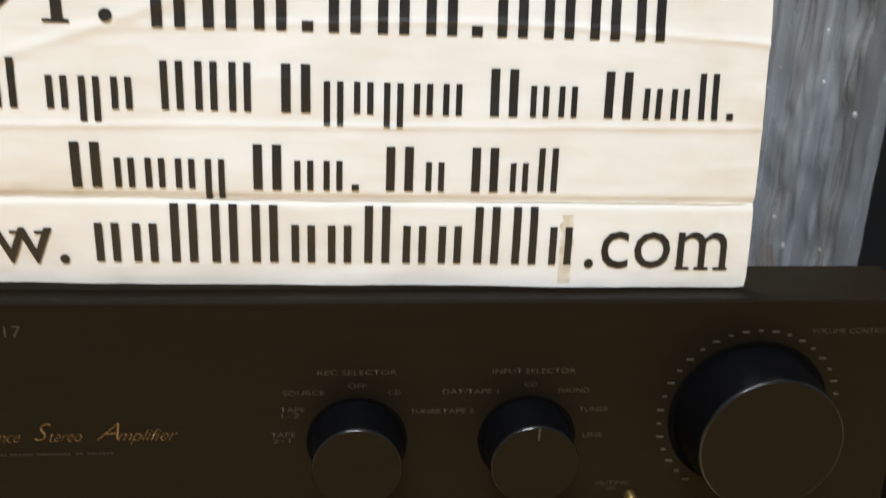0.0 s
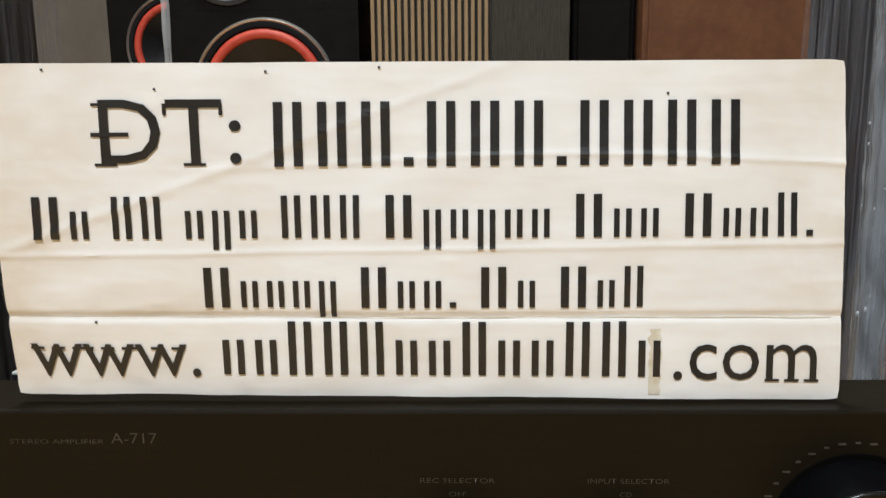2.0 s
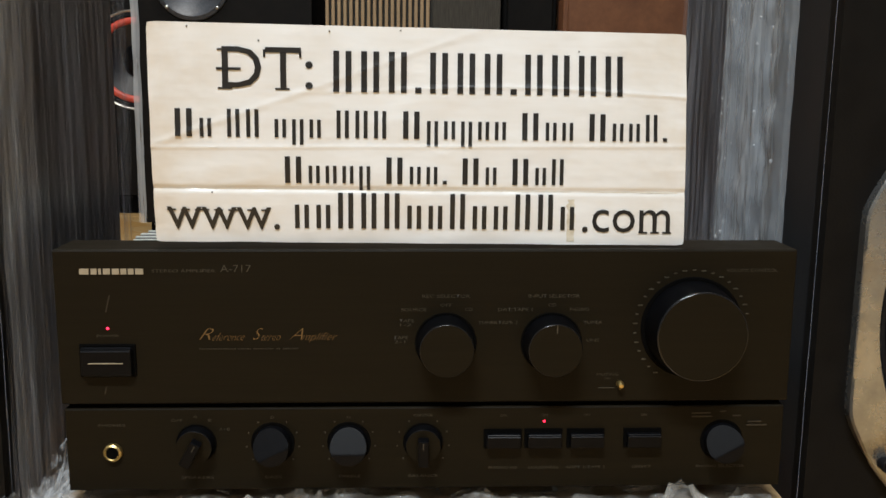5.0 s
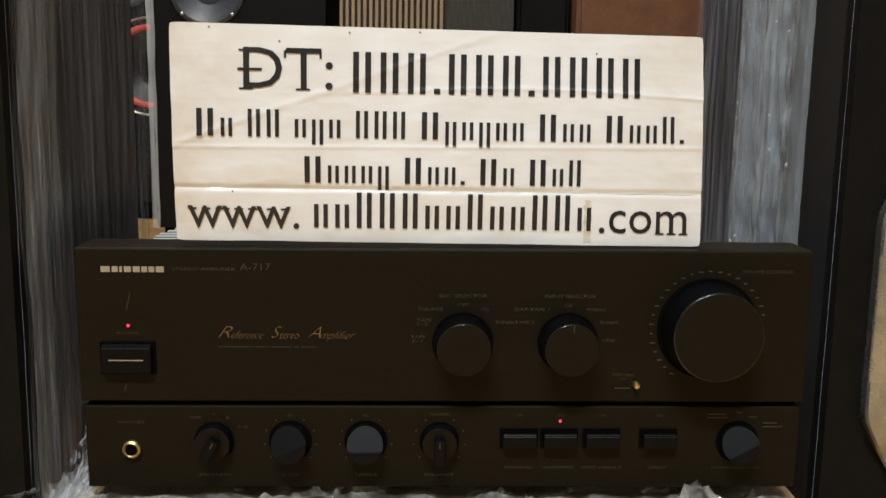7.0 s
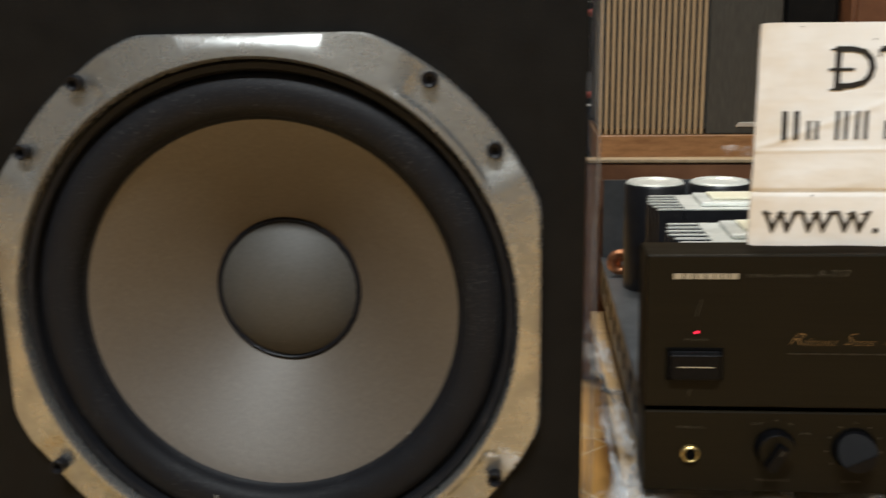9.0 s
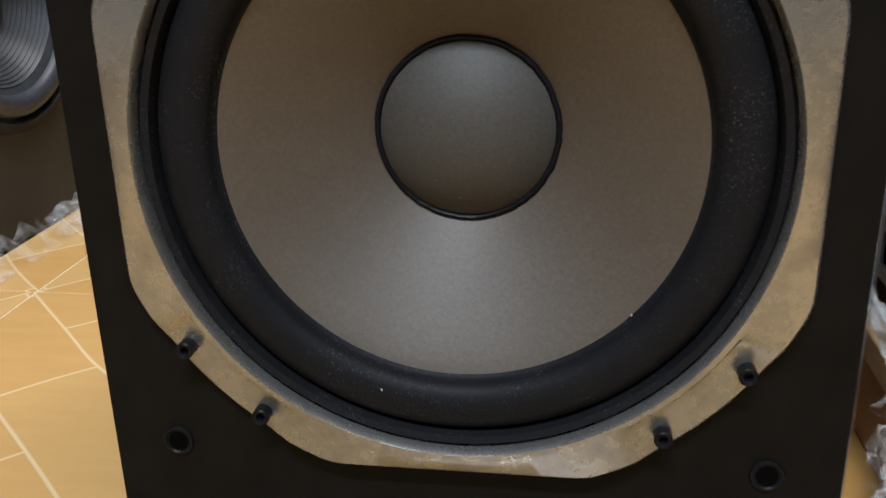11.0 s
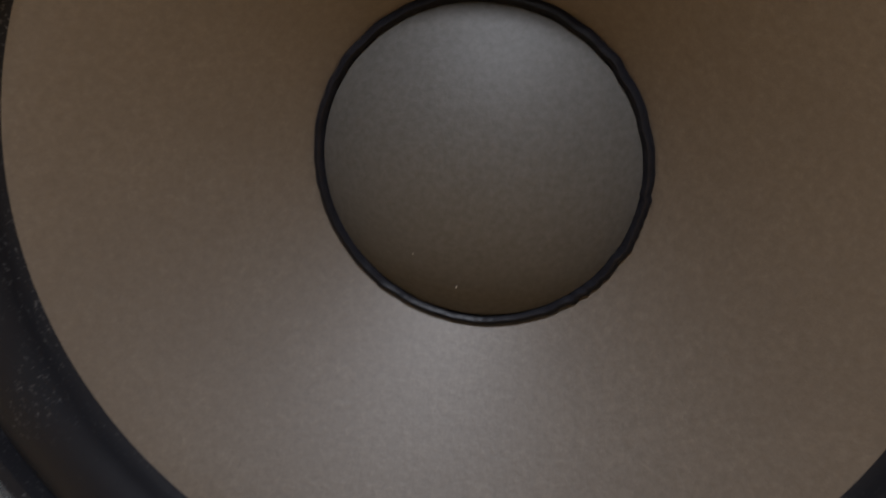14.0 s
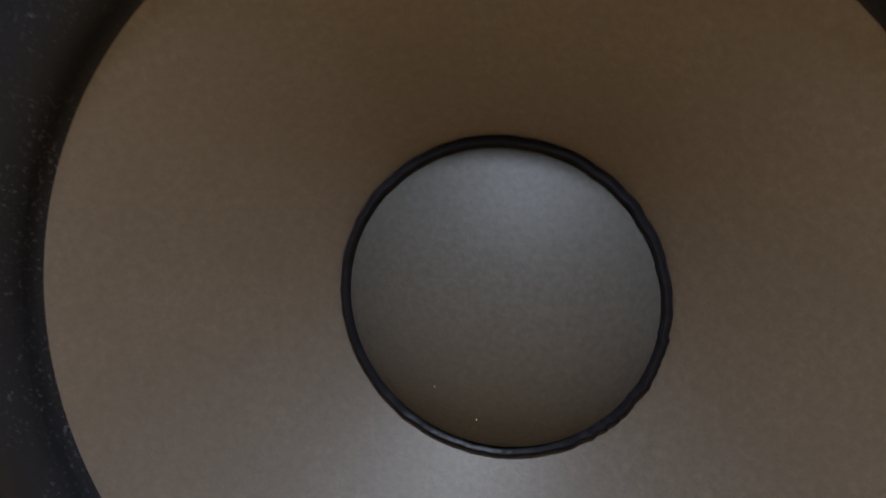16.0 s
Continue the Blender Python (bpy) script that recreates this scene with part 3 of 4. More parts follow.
def heat_sink(y, depth, x0):
    """Black finned block with a bare top and a cream block in its middle."""
    sink = part("heat_sink", box(x0 + 0.026, x0 + 0.2, y - depth * 0.5, y + depth * 0.5, 0.0535, 0.148), SINK, amp, "black finned heat sink")
    n = 6
    for k in range(n):
        yy = y - depth * 0.46 + depth * 0.92 * k / (n - 1)
        reach = 0.012 * abs(k - (n - 1) / 2) / n
        part("fin", box(x0 + reach, x0 + 0.0257, yy - 0.0018, yy + 0.0018, 0.0535, 0.148), SINK, sink)
        part("fin_edge", box(x0 + reach, x0 + 0.0262, yy - 0.0017, yy + 0.0017, 0.1483, 0.1492), ALU, sink, "bare sawn fin edge")
    part("sawn_top", box(x0 + 0.0265, x0 + 0.1995, y - depth * 0.495, y + depth * 0.495, 0.1483, 0.1492), ALU, sink, "bare sawn aluminium edge")
    part("inner_block", box(x0 + 0.04, x0 + 0.17, y - depth * 0.36, y + depth * 0.36, 0.1494, 0.153, 0.0015), ALU, sink)
    part("cream_plate", box(x0 + 0.05, x0 + 0.16, y - depth * 0.23, y + depth * 0.23, 0.1532, 0.1552, 0.0008), LABEL, sink, "cream insulating plate")
    return sink


heat_sink(0.096, 0.068, -0.204)
heat_sink(0.218, 0.068, -0.204)
for x in (-0.186, -0.128):
    cap = part("capacitor", lathe([(0.0, 0.0165), (0.0272, 0.0165), (0.0275, 0.018), (0.0275, 0.148), (0.026, 0.1505), (0.0, 0.1505)], 48, cx=x, cz=0.312, axis="z"), SINK, amp, "black sleeved capacitor", True)
    part("capacitor_top", lathe([(0.0, 0.1512), (0.019, 0.1512), (0.0205, 0.1525), (0.0245, 0.1525), (0.0262, 0.1508)], 48, cx=x, cz=0.312, axis="z"), ALU, cap, "bright metal can top", True)
part("transformer", box(0.02, 0.14, 0.2, 0.32, 0.0165, 0.14, 0.004), SINK, amp, "black shielded transformer")
for k, (y, z) in enumerate(((0.35, 0.066), (0.365, 0.061), (0.345, 0.057))):
    part("coil", lathe([(0.009 + 0.004 * math.cos(a), y + 0.004 * math.sin(a)) for a in [2 * math.pi * i / 10 for i in range(10)]], 24, True, cx=-0.213 + 0.008 * k, cz=z), COPPER, amp, "copper wire coil", True)

# Power switch, lamp and headphone jack.
pw = part("power_switch_recess", box(-0.2152, -0.1806, -0.0012, 0.002, 0.0756, 0.0966, 0.0008), GAP, facia, "dark frame round the power button")
button = part("power_button", box(-0.2135, -0.1823, -0.0055, 0.0, 0.077, 0.095, 0.0016), KNOB, facia, "black oblong power button")
part("button_line", box(-0.2085, -0.1873, -0.0059, -0.0054, 0.0855, 0.0861), BRIGHT, button, "thin silver line")
part("power_lamp", lathe([(0.0, -0.0011), (0.0006, -0.0009), (0.0009, 0.0), (0.0009, 0.001)], 16, cx=-0.1972, cz=0.1065), LED, facia, "glowing red lamp", True)
part("loudness_lamp", lathe([(0.0, 0.0005), (0.0006, 0.0007), (0.0008, 0.0016), (0.0008, 0.002)], 16, cx=0.0735, cz=0.0445), LED, lower, "glowing red lamp", True)
jack = part("headphone_jack", lathe([(0.0036, 0.004), (0.0036, -0.001), (0.0045, -0.0022), (0.0056, -0.0012), (0.0058, 0.0016)], 32, cx=-0.1985, cz=0.026), BRASS, lower, "brass ringed headphone socket", True)
part("socket_hole", lathe([(0.0, -0.0014), (0.0038, -0.0014)], 24, cx=-0.1985, cz=0.026), GAP, jack)
part("muting_pin", lathe([(0.0, -0.0052), (0.0014, -0.0048), (0.0022, -0.0036), (0.0023, 0.0)], 20, cx=0.1205, cz=0.0695), BRASS, facia, "small brass muting pin", True)


def knob(parent, x, z, r, length, base_y, ang, label):
    """Tapered knob with a polished rim round its satin face."""
    front = base_y - length
    k = part("knob", lathe([(r, base_y), (r * 0.935, front + 0.0011)], 72, cx=x, cz=z), KNOB, parent, label, True)
    part("knob_rim", lathe([(r * 0.935, front + 0.0011), (r * 0.93, front + 0.0006), (r * 0.92, front + 0.0002), (r * 0.905, front)], 72, cx=x, cz=z), RIM, k, "thin polished edge", True)
    part("knob_face", lathe([(r * 0.905, front), (0.0, front)], 72, cx=x, cz=z), PANEL, k, "satin black face")
    # Flat black ring: the shade round the knob's foot, put into colour.
    part("knob_dark_ring", lathe([(r * 0.99, base_y - 0.0004), (r * 1.07, base_y - 0.0004), (r * 1.09, base_y + 0.0002)], 64, cx=x, cz=z), GAP, parent)
    if ang is None:
        return k
    bm = box(-0.0003, 0.0003, base_y - length - 0.0003, base_y - length + 0.0006, r * 0.62, r * 0.9)
    bmesh.ops.rotate(bm, verts=bm.verts, cent=(0, 0, 0), matrix=Matrix.Rotation(ang, 3, "Y"))
    bmesh.ops.translate(bm, verts=bm.verts, vec=(x, 0, z))
    part("pointer_line", bm, PRINT, k, "thin pale pointer line")
    return k


knob(facia, 0.0105, 0.0965, 0.0178, 0.019, 0.0, None, "black selector knob")
knob(facia, 0.0765, 0.0965, 0.0178, 0.019, 0.0, 0.05, "black selector knob")
knob(facia, 0.1645, 0.106, 0.0298, 0.024, 0.0, None, "large black volume knob")


def cut_knob(x, z, lean):
    """Small round knob whose upper front is cut away to a slanted glossy facet, turned by lean."""
    front, n = -0.0105, 14
    prof = [(0.0118, 0.0015), (0.0114, -0.0095), (0.011, front)] + [(0.0105 * (1 - i / n), front) for i in range(n)] + [(0.0, front)]
    side = lathe(prof, 64, cx=x, cz=z)
    for v in side.verts:
        up = (v.co.z - z) * math.cos(lean) + (v.co.x - x) * math.sin(lean)
        v.co.y = min(0.0012, max(v.co.y, front + 0.58 * (up + 0.0038)))
    k = part("knob", side, KEY, lower, "small black tone knob with slanted facet", True)
    part("knob_dark_ring", lathe([(0.0117, 0.0011), (0.0136, 0.0011), (0.0139, 0.0017)], 64, cx=x, cz=z), GAP, k)


def bar_knob(x, z, ang):
    """Small round knob with a raised grip bar and a pale pointer."""
    k = knob(lower, x, z, 0.0118, 0.008, 0.0015, None, "small black tone knob")
    bm = box(-0.0034, 0.0034, -0.0135, -0.006, -0.0112, 0.006, 0.0009)
    mark = box(-0.0003, 0.0003, -0.0139, -0.013, 0.0006, 0.0046)
    for b in (bm, mark):
        bmesh.ops.rotate(b, verts=b.verts, cent=(0, 0, 0), matrix=Matrix.Rotation(ang, 3, "Y"))
        bmesh.ops.translate(b, verts=b.verts, vec=(x, 0, z))
    part("grip_bar", bm, KNOB, k)
    part("pointer_line", mark, PRINT, k, "thin pale pointer line")


bar_knob(-0.1465, 0.031, 0.5)
bar_knob(-0.0035, 0.031, 0.0)
for x, lean in ((-0.0985, -0.45), (-0.0505, 0.0), (0.188, -0.5)):
    cut_knob(x, 0.031, lean)


def top_edge(parent, x0, x1, y, z, rise, material, label):
    """A slanted strip along the upper front edge of a button, added to catch a highlight."""
    bm = bmesh.new()
    vs = [bm.verts.new(p) for p in ((x0, y - 0.0004, z - rise), (x1, y - 0.0004, z - rise), (x1, y + rise, z + 0.0004), (x0, y + rise, z + 0.0004), (x0, y + rise, z - rise), (x1, y + rise, z - rise))]
    for f in ((0, 1, 2, 3), (0, 4, 5, 1), (3, 2, 5, 4), (0, 3, 4), (1, 5, 2)):
        bm.faces.new([vs[i] for i in f])
    part("top_edge", bm, material, parent, label)


for x in (0.0475, 0.0735, 0.1005, 0.137):
    part("key_well", box(x - 0.0125, x + 0.0117, 0.0006, 0.003, 0.0268, 0.0395), GAP, lower)
    key = part("push_key", box(x - 0.0108, x + 0.0108, -0.0045, 0.002, 0.0282, 0.0368, 0.0008), KNOB, lower, "black push key")
    # The bright line on each key is a highlight, shaped as a polished strip.
    top_edge(key, x - 0.0102, x + 0.0102, -0.0045, 0.0368, 0.0011, RIM, "slanted polished black strip that catches the highlight")
top_edge(button, -0.2125, -0.1833, -0.0055, 0.0948, 0.0018, KEY, "glossy upper edge")

# Printing on the panels.
P = lambda s, x, z, h=0.0021, w=None, m=PRINT, up=True, **k: lettering(s, m, facia if up else lower, x, z, h, -0.0004 if up else 0.0011, w, thin=-0.018, **k)  # noqa: E731
for x0, x1 in ((-0.2122, -0.2066), (-0.2054, -0.2018), (-0.2008, -0.1992), (-0.198, -0.1938), (-0.1926, -0.1884), (-0.1874, -0.184), (-0.183, -0.1796), (-0.1786, -0.1738)):
    part("maker_mark", box(x0, x1, -0.0006, 0.0002, 0.1404, 0.1439), BRIGHT, facia, "pale bar where the maker's mark stands")
P("STEREO AMPLIFIER", -0.1495, 0.1424, 0.0019, 0.0385)
P("A-717", -0.118, 0.1437, 0.0045, 0.0185)
P("POWER", -0.1972, 0.1018, 0.0016, 0.0135)
for cap_, rest, x0, x1, x2 in (("R", "eference", -0.1425, -0.1335, -0.1143), ("S", "tereo", -0.1098, -0.1034, -0.0921), ("A", "mplifier", -0.0872, -0.0787, -0.0572)):
    lettering(cap_, GOLD, facia, (x0 + x1) / 2 + 0.001, 0.1024, 0.0076, -0.0004, x1 - x0, shear=0.55, thin=-0.032)
    lettering(rest, GOLD, facia, (x1 + x2) / 2 + 0.0002, 0.1008, 0.005, -0.0004, x2 - x1 + 0.0006, shear=0.55, thin=-0.03)
for x0, n in ((-0.1418, 8), (-0.1302, 8), (-0.1182, 6), (-0.1088, 9), (-0.0946, 2), (-0.0905, 7)):
    for k in range(n):
        part("small_print", box(x0 + 0.0014 * k, x0 + 0.0014 * k + 0.0009, -0.0005, 0.0002, 0.0929, 0.0936), SCRATCH, facia)
P("REC SELECTOR", 0.0105, 0.1263, 0.0021, 0.0295)
P("OFF", 0.0105, 0.1206, 0.002, 0.0068)
P("SOURCE", -0.0095, 0.1178, 0.002, 0.0155)
P("CD", 0.0245, 0.1178, 0.002, 0.0046)
P("TUNER", 0.0365, 0.1095, 0.002, 0.0118)
P("TAPE", -0.0138, 0.1108, 0.002, 0.0092)
P("1-2", -0.0145, 0.1082, 0.0018, 0.0068)
P("TAPE", -0.0175, 0.1, 0.002, 0.0092)
P("2-1", -0.0182, 0.0974, 0.0018, 0.0068)
P("INPUT SELECTOR", 0.0775, 0.1263, 0.0021, 0.0318)
P("CD", 0.0765, 0.1206, 0.002, 0.0046)
P("DAT/TAPE 1", 0.0535, 0.1178, 0.002, 0.0212)
P("PHONO", 0.0935, 0.1178, 0.002, 0.0118)
P("TAPE 2", 0.049, 0.1095, 0.002, 0.0122)
P("TUNER", 0.102, 0.1095, 0.002, 0.0118)
P("LINE", 0.1025, 0.098, 0.002, 0.0078)
P("VOLUME CONTROL", 0.2005, 0.1424, 0.0021, 0.032)
P("MUTING", 0.1125, 0.0757, 0.0018, 0.0135)
P("ON", 0.1125, 0.0731, 0.0014, 0.0036)
part("muting_rule", box(0.107, 0.117, -0.0005, 0.0002, 0.0668, 0.0672), PRINT, facia)
for k in range(24):
    a = math.radians(-143 + 219 * k / 23)
    x, z = 0.1645 + 0.0358 * math.sin(a), 0.106 + 0.0366 * math.cos(a)
    hw = 0.0009 if k % 2 else 0.0014
    part("scale_mark", box(x - hw, x + hw, -0.0005, 0.0002, z - 0.00035, z + 0.00035), PRINT, facia)
Q = lambda s, x, z, w, h=0.0018: P(s, x, z, h, w, up=False)  # noqa: E731
for s, x, z, w in (("PHONES", -0.1985, 0.0435, 0.0165), ("SPEAKERS", -0.1465, 0.0085, 0.0205), ("BASS", -0.0985, 0.0085, 0.0105), ("TREBLE", -0.0505, 0.0085, 0.0145), ("BALANCE", -0.0035, 0.0085, 0.0185),
                   ("CENTER", -0.0035, 0.049, 0.012), ("0", -0.0985, 0.048, 0.0022), ("0", -0.0505, 0.048, 0.0022), ("OFF", -0.158, 0.0465, 0.007), ("A", -0.1465, 0.049, 0.0024), ("B", -0.1375, 0.0465, 0.002), ("A+B", -0.1285, 0.0405, 0.0066),
                   ("ON", 0.0475, 0.0485, 0.004), ("ON", 0.0735, 0.0485, 0.004), ("ON", 0.1005, 0.0485, 0.004), ("ON", 0.137, 0.0485, 0.004), ("PHONO EQ", 0.0475, 0.0135, 0.018), ("LOUDNESS", 0.0735, 0.0135, 0.019),
                   ("ADPT 1/TAPE 3", 0.1005, 0.0135, 0.0255), ("DIRECT", 0.137, 0.0135, 0.012), ("PHONO SELECTOR", 0.188, 0.0135, 0.031)):
    Q(s, x, z, w)
for x, z, w in ((0.174, 0.0495, 0.012), (0.188, 0.0505, 0.004), (0.197, 0.0475, 0.005), (0.2085, 0.0435, 0.009), (0.21, 0.0412, 0.013), (0.1745, 0.0472, 0.013)):
    part("small_print", box(x - w / 2, x + w / 2, 0.0009, 0.002, z - 0.0004, z + 0.0004), SCRATCH, lower)
for x in (-0.0985, -0.0505, -0.0035):
    for k in range(9):
        a = math.radians(-130 + 260 * k / 8)
        if k == 4:
            continue
        part("scale_dot", box(x + 0.0166 * math.sin(a) - 0.0004, x + 0.0166 * math.sin(a) + 0.0004, 0.0009, 0.002, 0.031 + 0.0166 * math.cos(a) - 0.0004, 0.031 + 0.0166 * math.cos(a) + 0.0004), PRINT, lower)
for x, z, h in ((-0.1965, 0.122, 0.011), (-0.2005, 0.067, 0.005)):
    bm = box(-0.0003, 0.0003, -0.0003, 0.0002, -h / 2, h / 2)
    bmesh.ops.rotate(bm, verts=bm.verts, cent=(0, 0, 0), matrix=Matrix.Rotation(0.25, 3, "Y"))
    bmesh.ops.translate(bm, verts=bm.verts, vec=(x, 0, z))
    part("scratch", bm, SCRATCH, facia, "faint scratch")

# ---- the sign on the amplifier ----
SX0, SX1, SZ0, SZ1 = -0.1688, 0.1582, 0.2578, 0.3896


def sheet(u, v, lift=0.0):
    """A point of the laminated sheet: u across from its first edge, v down from its top."""
    x = SX0 + (SX1 - SX0) * u
    z = SZ1 + (SZ0 - SZ1) * v - 0.0018 * u * (1 - v)
    y = 0.009 + (1 - v) * (0.024 * u - 0.004) - 0.0025 * math.sin(math.pi * v) + 0.0012 * noise.noise((u * 5, v * 3, 0.5)) + 0.0008 * noise.noise((u * 14, v * 7, 2.5)) + 0.0004 * abs(noise.noise((u * 26, v * 13, 6.5)))
    y -= 0.0007 * math.exp(-(((v - 0.285 - 0.02 * math.sin(u * 7)) / 0.009) ** 2)) * u + 0.0005 * math.exp(-(((v - 0.56 + 0.03 * u) / 0.008) ** 2)) + 0.0007 * math.exp(-(((v + 0.9 * u - 0.55) / 0.015) ** 2)) * (1 - u)
    y += 0.0012 * math.exp(-(((v - 0.748) / 0.012) ** 2))
    return Vector((x, y - lift, z))


sign = thing("shop_sign", "creased white laminated paper sign with black bars, standing on the amplifier", "sign")


def sign_sheet():
    bm = bmesh.new()
    nu, nv = 130, 140

    def at(i, j, lift):
        u, v = i / nu, j / nv
        # Rounded, slightly worn corners.
        r = 0.03
        du, dv = max(0, r * 0.42 - min(u, 1 - u)) / (r * 0.42), max(0, r - min(v, 1 - v)) / r
        k = 1 - 0.29 * min(du, dv)
        e = 0.0015 * noise.noise((u * 9, v * 9, 7)) * (1 if i in (0, nu) or j in (0, nv) else 0)
        cu = 0.5 + (u - 0.5) * (1 - (1 - k) * 0.012) + e * 0.4
        cv = 0.5 + (v - 0.5) * (1 - (1 - k) * 0.03) + e
        return sheet(cu, cv, lift)

    front = [[bm.verts.new(at(i, j, 0.0)) for j in range(nv + 1)] for i in range(nu + 1)]
    back = [[bm.verts.new(at(i, j, -0.0022)) for j in range(nv + 1)] for i in range(nu + 1)]
    for i in range(nu):
        for j in range(nv):
            bm.faces.new((front[i][j], front[i][j + 1], front[i + 1][j + 1], front[i + 1][j]))
            bm.faces.new((back[i][j], back[i + 1][j], back[i + 1][j + 1], back[i][j + 1]))
    for i in range(nu):
        for j in (0, nv):
            bm.faces.new((front[i][j], front[i + 1][j], back[i + 1][j], back[i][j]))
    for j in range(nv):
        for i in (0, nu):
            bm.faces.new((front[i][j], front[i][j + 1], back[i][j + 1], back[i][j]))
    return bm


part("sheet", sign_sheet(), PAPER, sign, "yellowed laminated white paper", True)


def word(text, u0, u1, v_mid, cap, name):
    """Letters laid on the sheet between u0 and u1."""
    wide, high = SX1 - SX0, SZ1 - SZ0
    lettering(text, INK, sign, (u0 + u1) / 2 * wide, 0.0, cap * high, width=(u1 - u0) * wide, name=name, label="black letters",
              bend=lambda x, z: sheet(x / wide, v_mid - z / high, 0.0006))


def bar(u0, u1, v0, v1):
    n = max(2, int((u1 - u0) / 0.006))
    part("bar", grid(n, 18, lambda a, b: sheet(u0 + (u1 - u0) * a, v0 + (v1 - v0) * b, 0.0006)), INK, sign)


def bars(u0, u1, v0, v1, pattern):
    """One upright bar for each character; pattern letters: t tall, x low, d dot, o hanging below, blank a gap."""
    wide = {"t": 1.0, "T": 1.35, "x": 0.92, "o": 0.92, "d": 0.5, " ": 0.5}
    total = sum(wide[c] for c in pattern)
    u, low = u0, v0 + (v1 - v0) * 0.34
    for c in pattern:
        w = (u1 - u0) * wide[c] / total
        if c != " ":
            if c == "d":
                bar(u + w * 0.24, u + w * 0.7, v1 - (v1 - v0) * 0.14, v1)
            else:
                for a in (0.16, 0.6):
                    bar(u + w * a, u + w * (a + 0.21), v0 if c in "tT" else low, v1 + ((v1 - v0) * 0.26 if c == "o" else 0))
        u += w


word("DT:", 0.132, 0.296, 0.205, 0.185, "heading_letters")
bar(0.122, 0.166, 0.196, 0.208)
# Short serif strokes on the letters.
for u0, u1, v in ((0.124, 0.15, 0.289), (0.124, 0.15, 0.116), (0.228, 0.254, 0.289)):
    bar(u0, u1, v - 0.004, v + 0.004)
for u0, u1 in ((0.2065, 0.2105), (0.2715, 0.2755)):
    bar(u0, u1, 0.114, 0.148)
for k in range(3):
    for c in (0.0315, 0.0575, 0.0835):
        bar(c - 0.0085 + 0.0615 * k, c + 0.0085 + 0.0615 * k, 0.843, 0.851)
for c in (0.92, 0.943, 0.966):
    bar(c - 0.0085, c + 0.0085, 0.936, 0.944)
for u, v in ((0.197, 0.07), (0.325, 0.022), (0.07, 0.014), (0.79, 0.09), (0.107, 0.76), (0.455, 0.012)):
    part("ink_spot", grid(2, 2, lambda a, b: sheet(u + 0.0028 * a, v + 0.0065 * b, 0.0005)), INK, sign)
bars(0.325, 0.885, 0.112, 0.298, "tttdtttdtttt")
bars(0.038, 0.968, 0.382, 0.508, "Tx tt xox ttt Toxoxx Txx Txxtd")
bars(0.236, 0.772, 0.595, 0.718, "Txxxo Txxd Tx Txt")
word("www.", 0.023, 0.232, 0.868, 0.16, "address_letters")
bars(0.254, 0.795, 0.762, 0.93, "xxtttxxtxxttx")
word(".com", 0.803, 0.972, 0.868, 0.16, "address_letters")
part("crease_stain", grid(60, 1, lambda a, b: sheet(0.012 + 0.976 * a, 0.7455 + 0.0045 * b * (0.5 + 0.7 * abs(noise.noise((a * 11, 3, 1)))) + 0.004 * a, 0.0006)), TAPE, sign, "brown line along the fold")
part("tape_strip", grid(3, 14, lambda a, b: sheet(0.774 + 0.014 * a + 0.006 * noise.noise((b * 9, 1, a)), 0.785 + 0.2 * b, 0.0003)), TAPE, sign, "brown aged tape strip")

# ---- board, packing and film under the amplifier ----
board = thing("wooden_board", "pale pine board carrying the amplifier", "board")
part("plank", box(-0.236, 0.236, -0.032, 0.2, 0.069, 0.0876, 0.0015), BOARD, board)
part("plank", box(-0.236, 0.236, 0.203, 0.44, 0.069, 0.0876, 0.0015), BOARD, board)
carton = tagged(part("carton", box(-0.225, 0.225, 0.03, 0.42, 0.0, 0.0685, 0.003), CARD), "brown glossy carton under the board, wrapped in film", "carton")
for x in (-0.215, -0.12, 0.05, 0.19):
    tagged(part("packing_post", box(x - 0.004, x + 0.004, -0.02, -0.012, 0.0, 0.0688, 0.001), WHITE), "thin white plastic strut under the board", "strut", "struts under the board")
tagged(part("terminal_block", lathe([(0.0, -0.03), (0.012, -0.03), (0.016, -0.026), (0.018, 0.02), (0.0, 0.02)], 24, cx=-0.19, cz=0.03), WHITE, smooth=True), "off-white rounded plastic part below the board", "plastic part")


def crumple(u, v, s, k):
    n = lambda f, o: noise.noise((u * f + o, v * f * 1.3, s))  # noqa: E731
    return k * (1.0 * n(3, 0) + 0.7 * abs(n(7, 5)) + 0.6 * abs(n(16, 9)) + 0.3 * abs(n(31, 2)))


film_left = part("plastic_film", grid(70, 60, lambda u, v: (-0.252 + 0.03 * u * (1 - 0.3 * v) + crumple(u, v, 3, 0.008), -0.035 + 0.4 * v + crumple(v, u, 8, 0.012), 0.085 + 0.05 * (1 - u) * math.sin(math.pi * min(1, v * 1.4)) * 0.6 + crumple(u, v, 1, 0.014))), CRINKLE)
tagged(film_left, "crumpled clear plastic film beside the amplifier", "plastic film", kind="stuff")
film_front = part("plastic_film", grid(120, 24, lambda u, v: (-0.245 + 0.47 * u, -0.045 + 0.07 * v + crumple(u * 5, v, 5, 0.004), 0.0888 - 0.012 * max(0, 0.35 - v) * 3 + abs(crumple(u * 7, v * 1.5, 2, 0.0065 + 0.012 * math.exp(-(((u - 0.86) / 0.05) ** 2)) + 0.007 * math.exp(-(((u - 0.37) / 0.06) ** 2)))))), FAINT)
tagged(film_front, "crumpled clear plastic film spread over the board", "plastic film", kind="stuff")
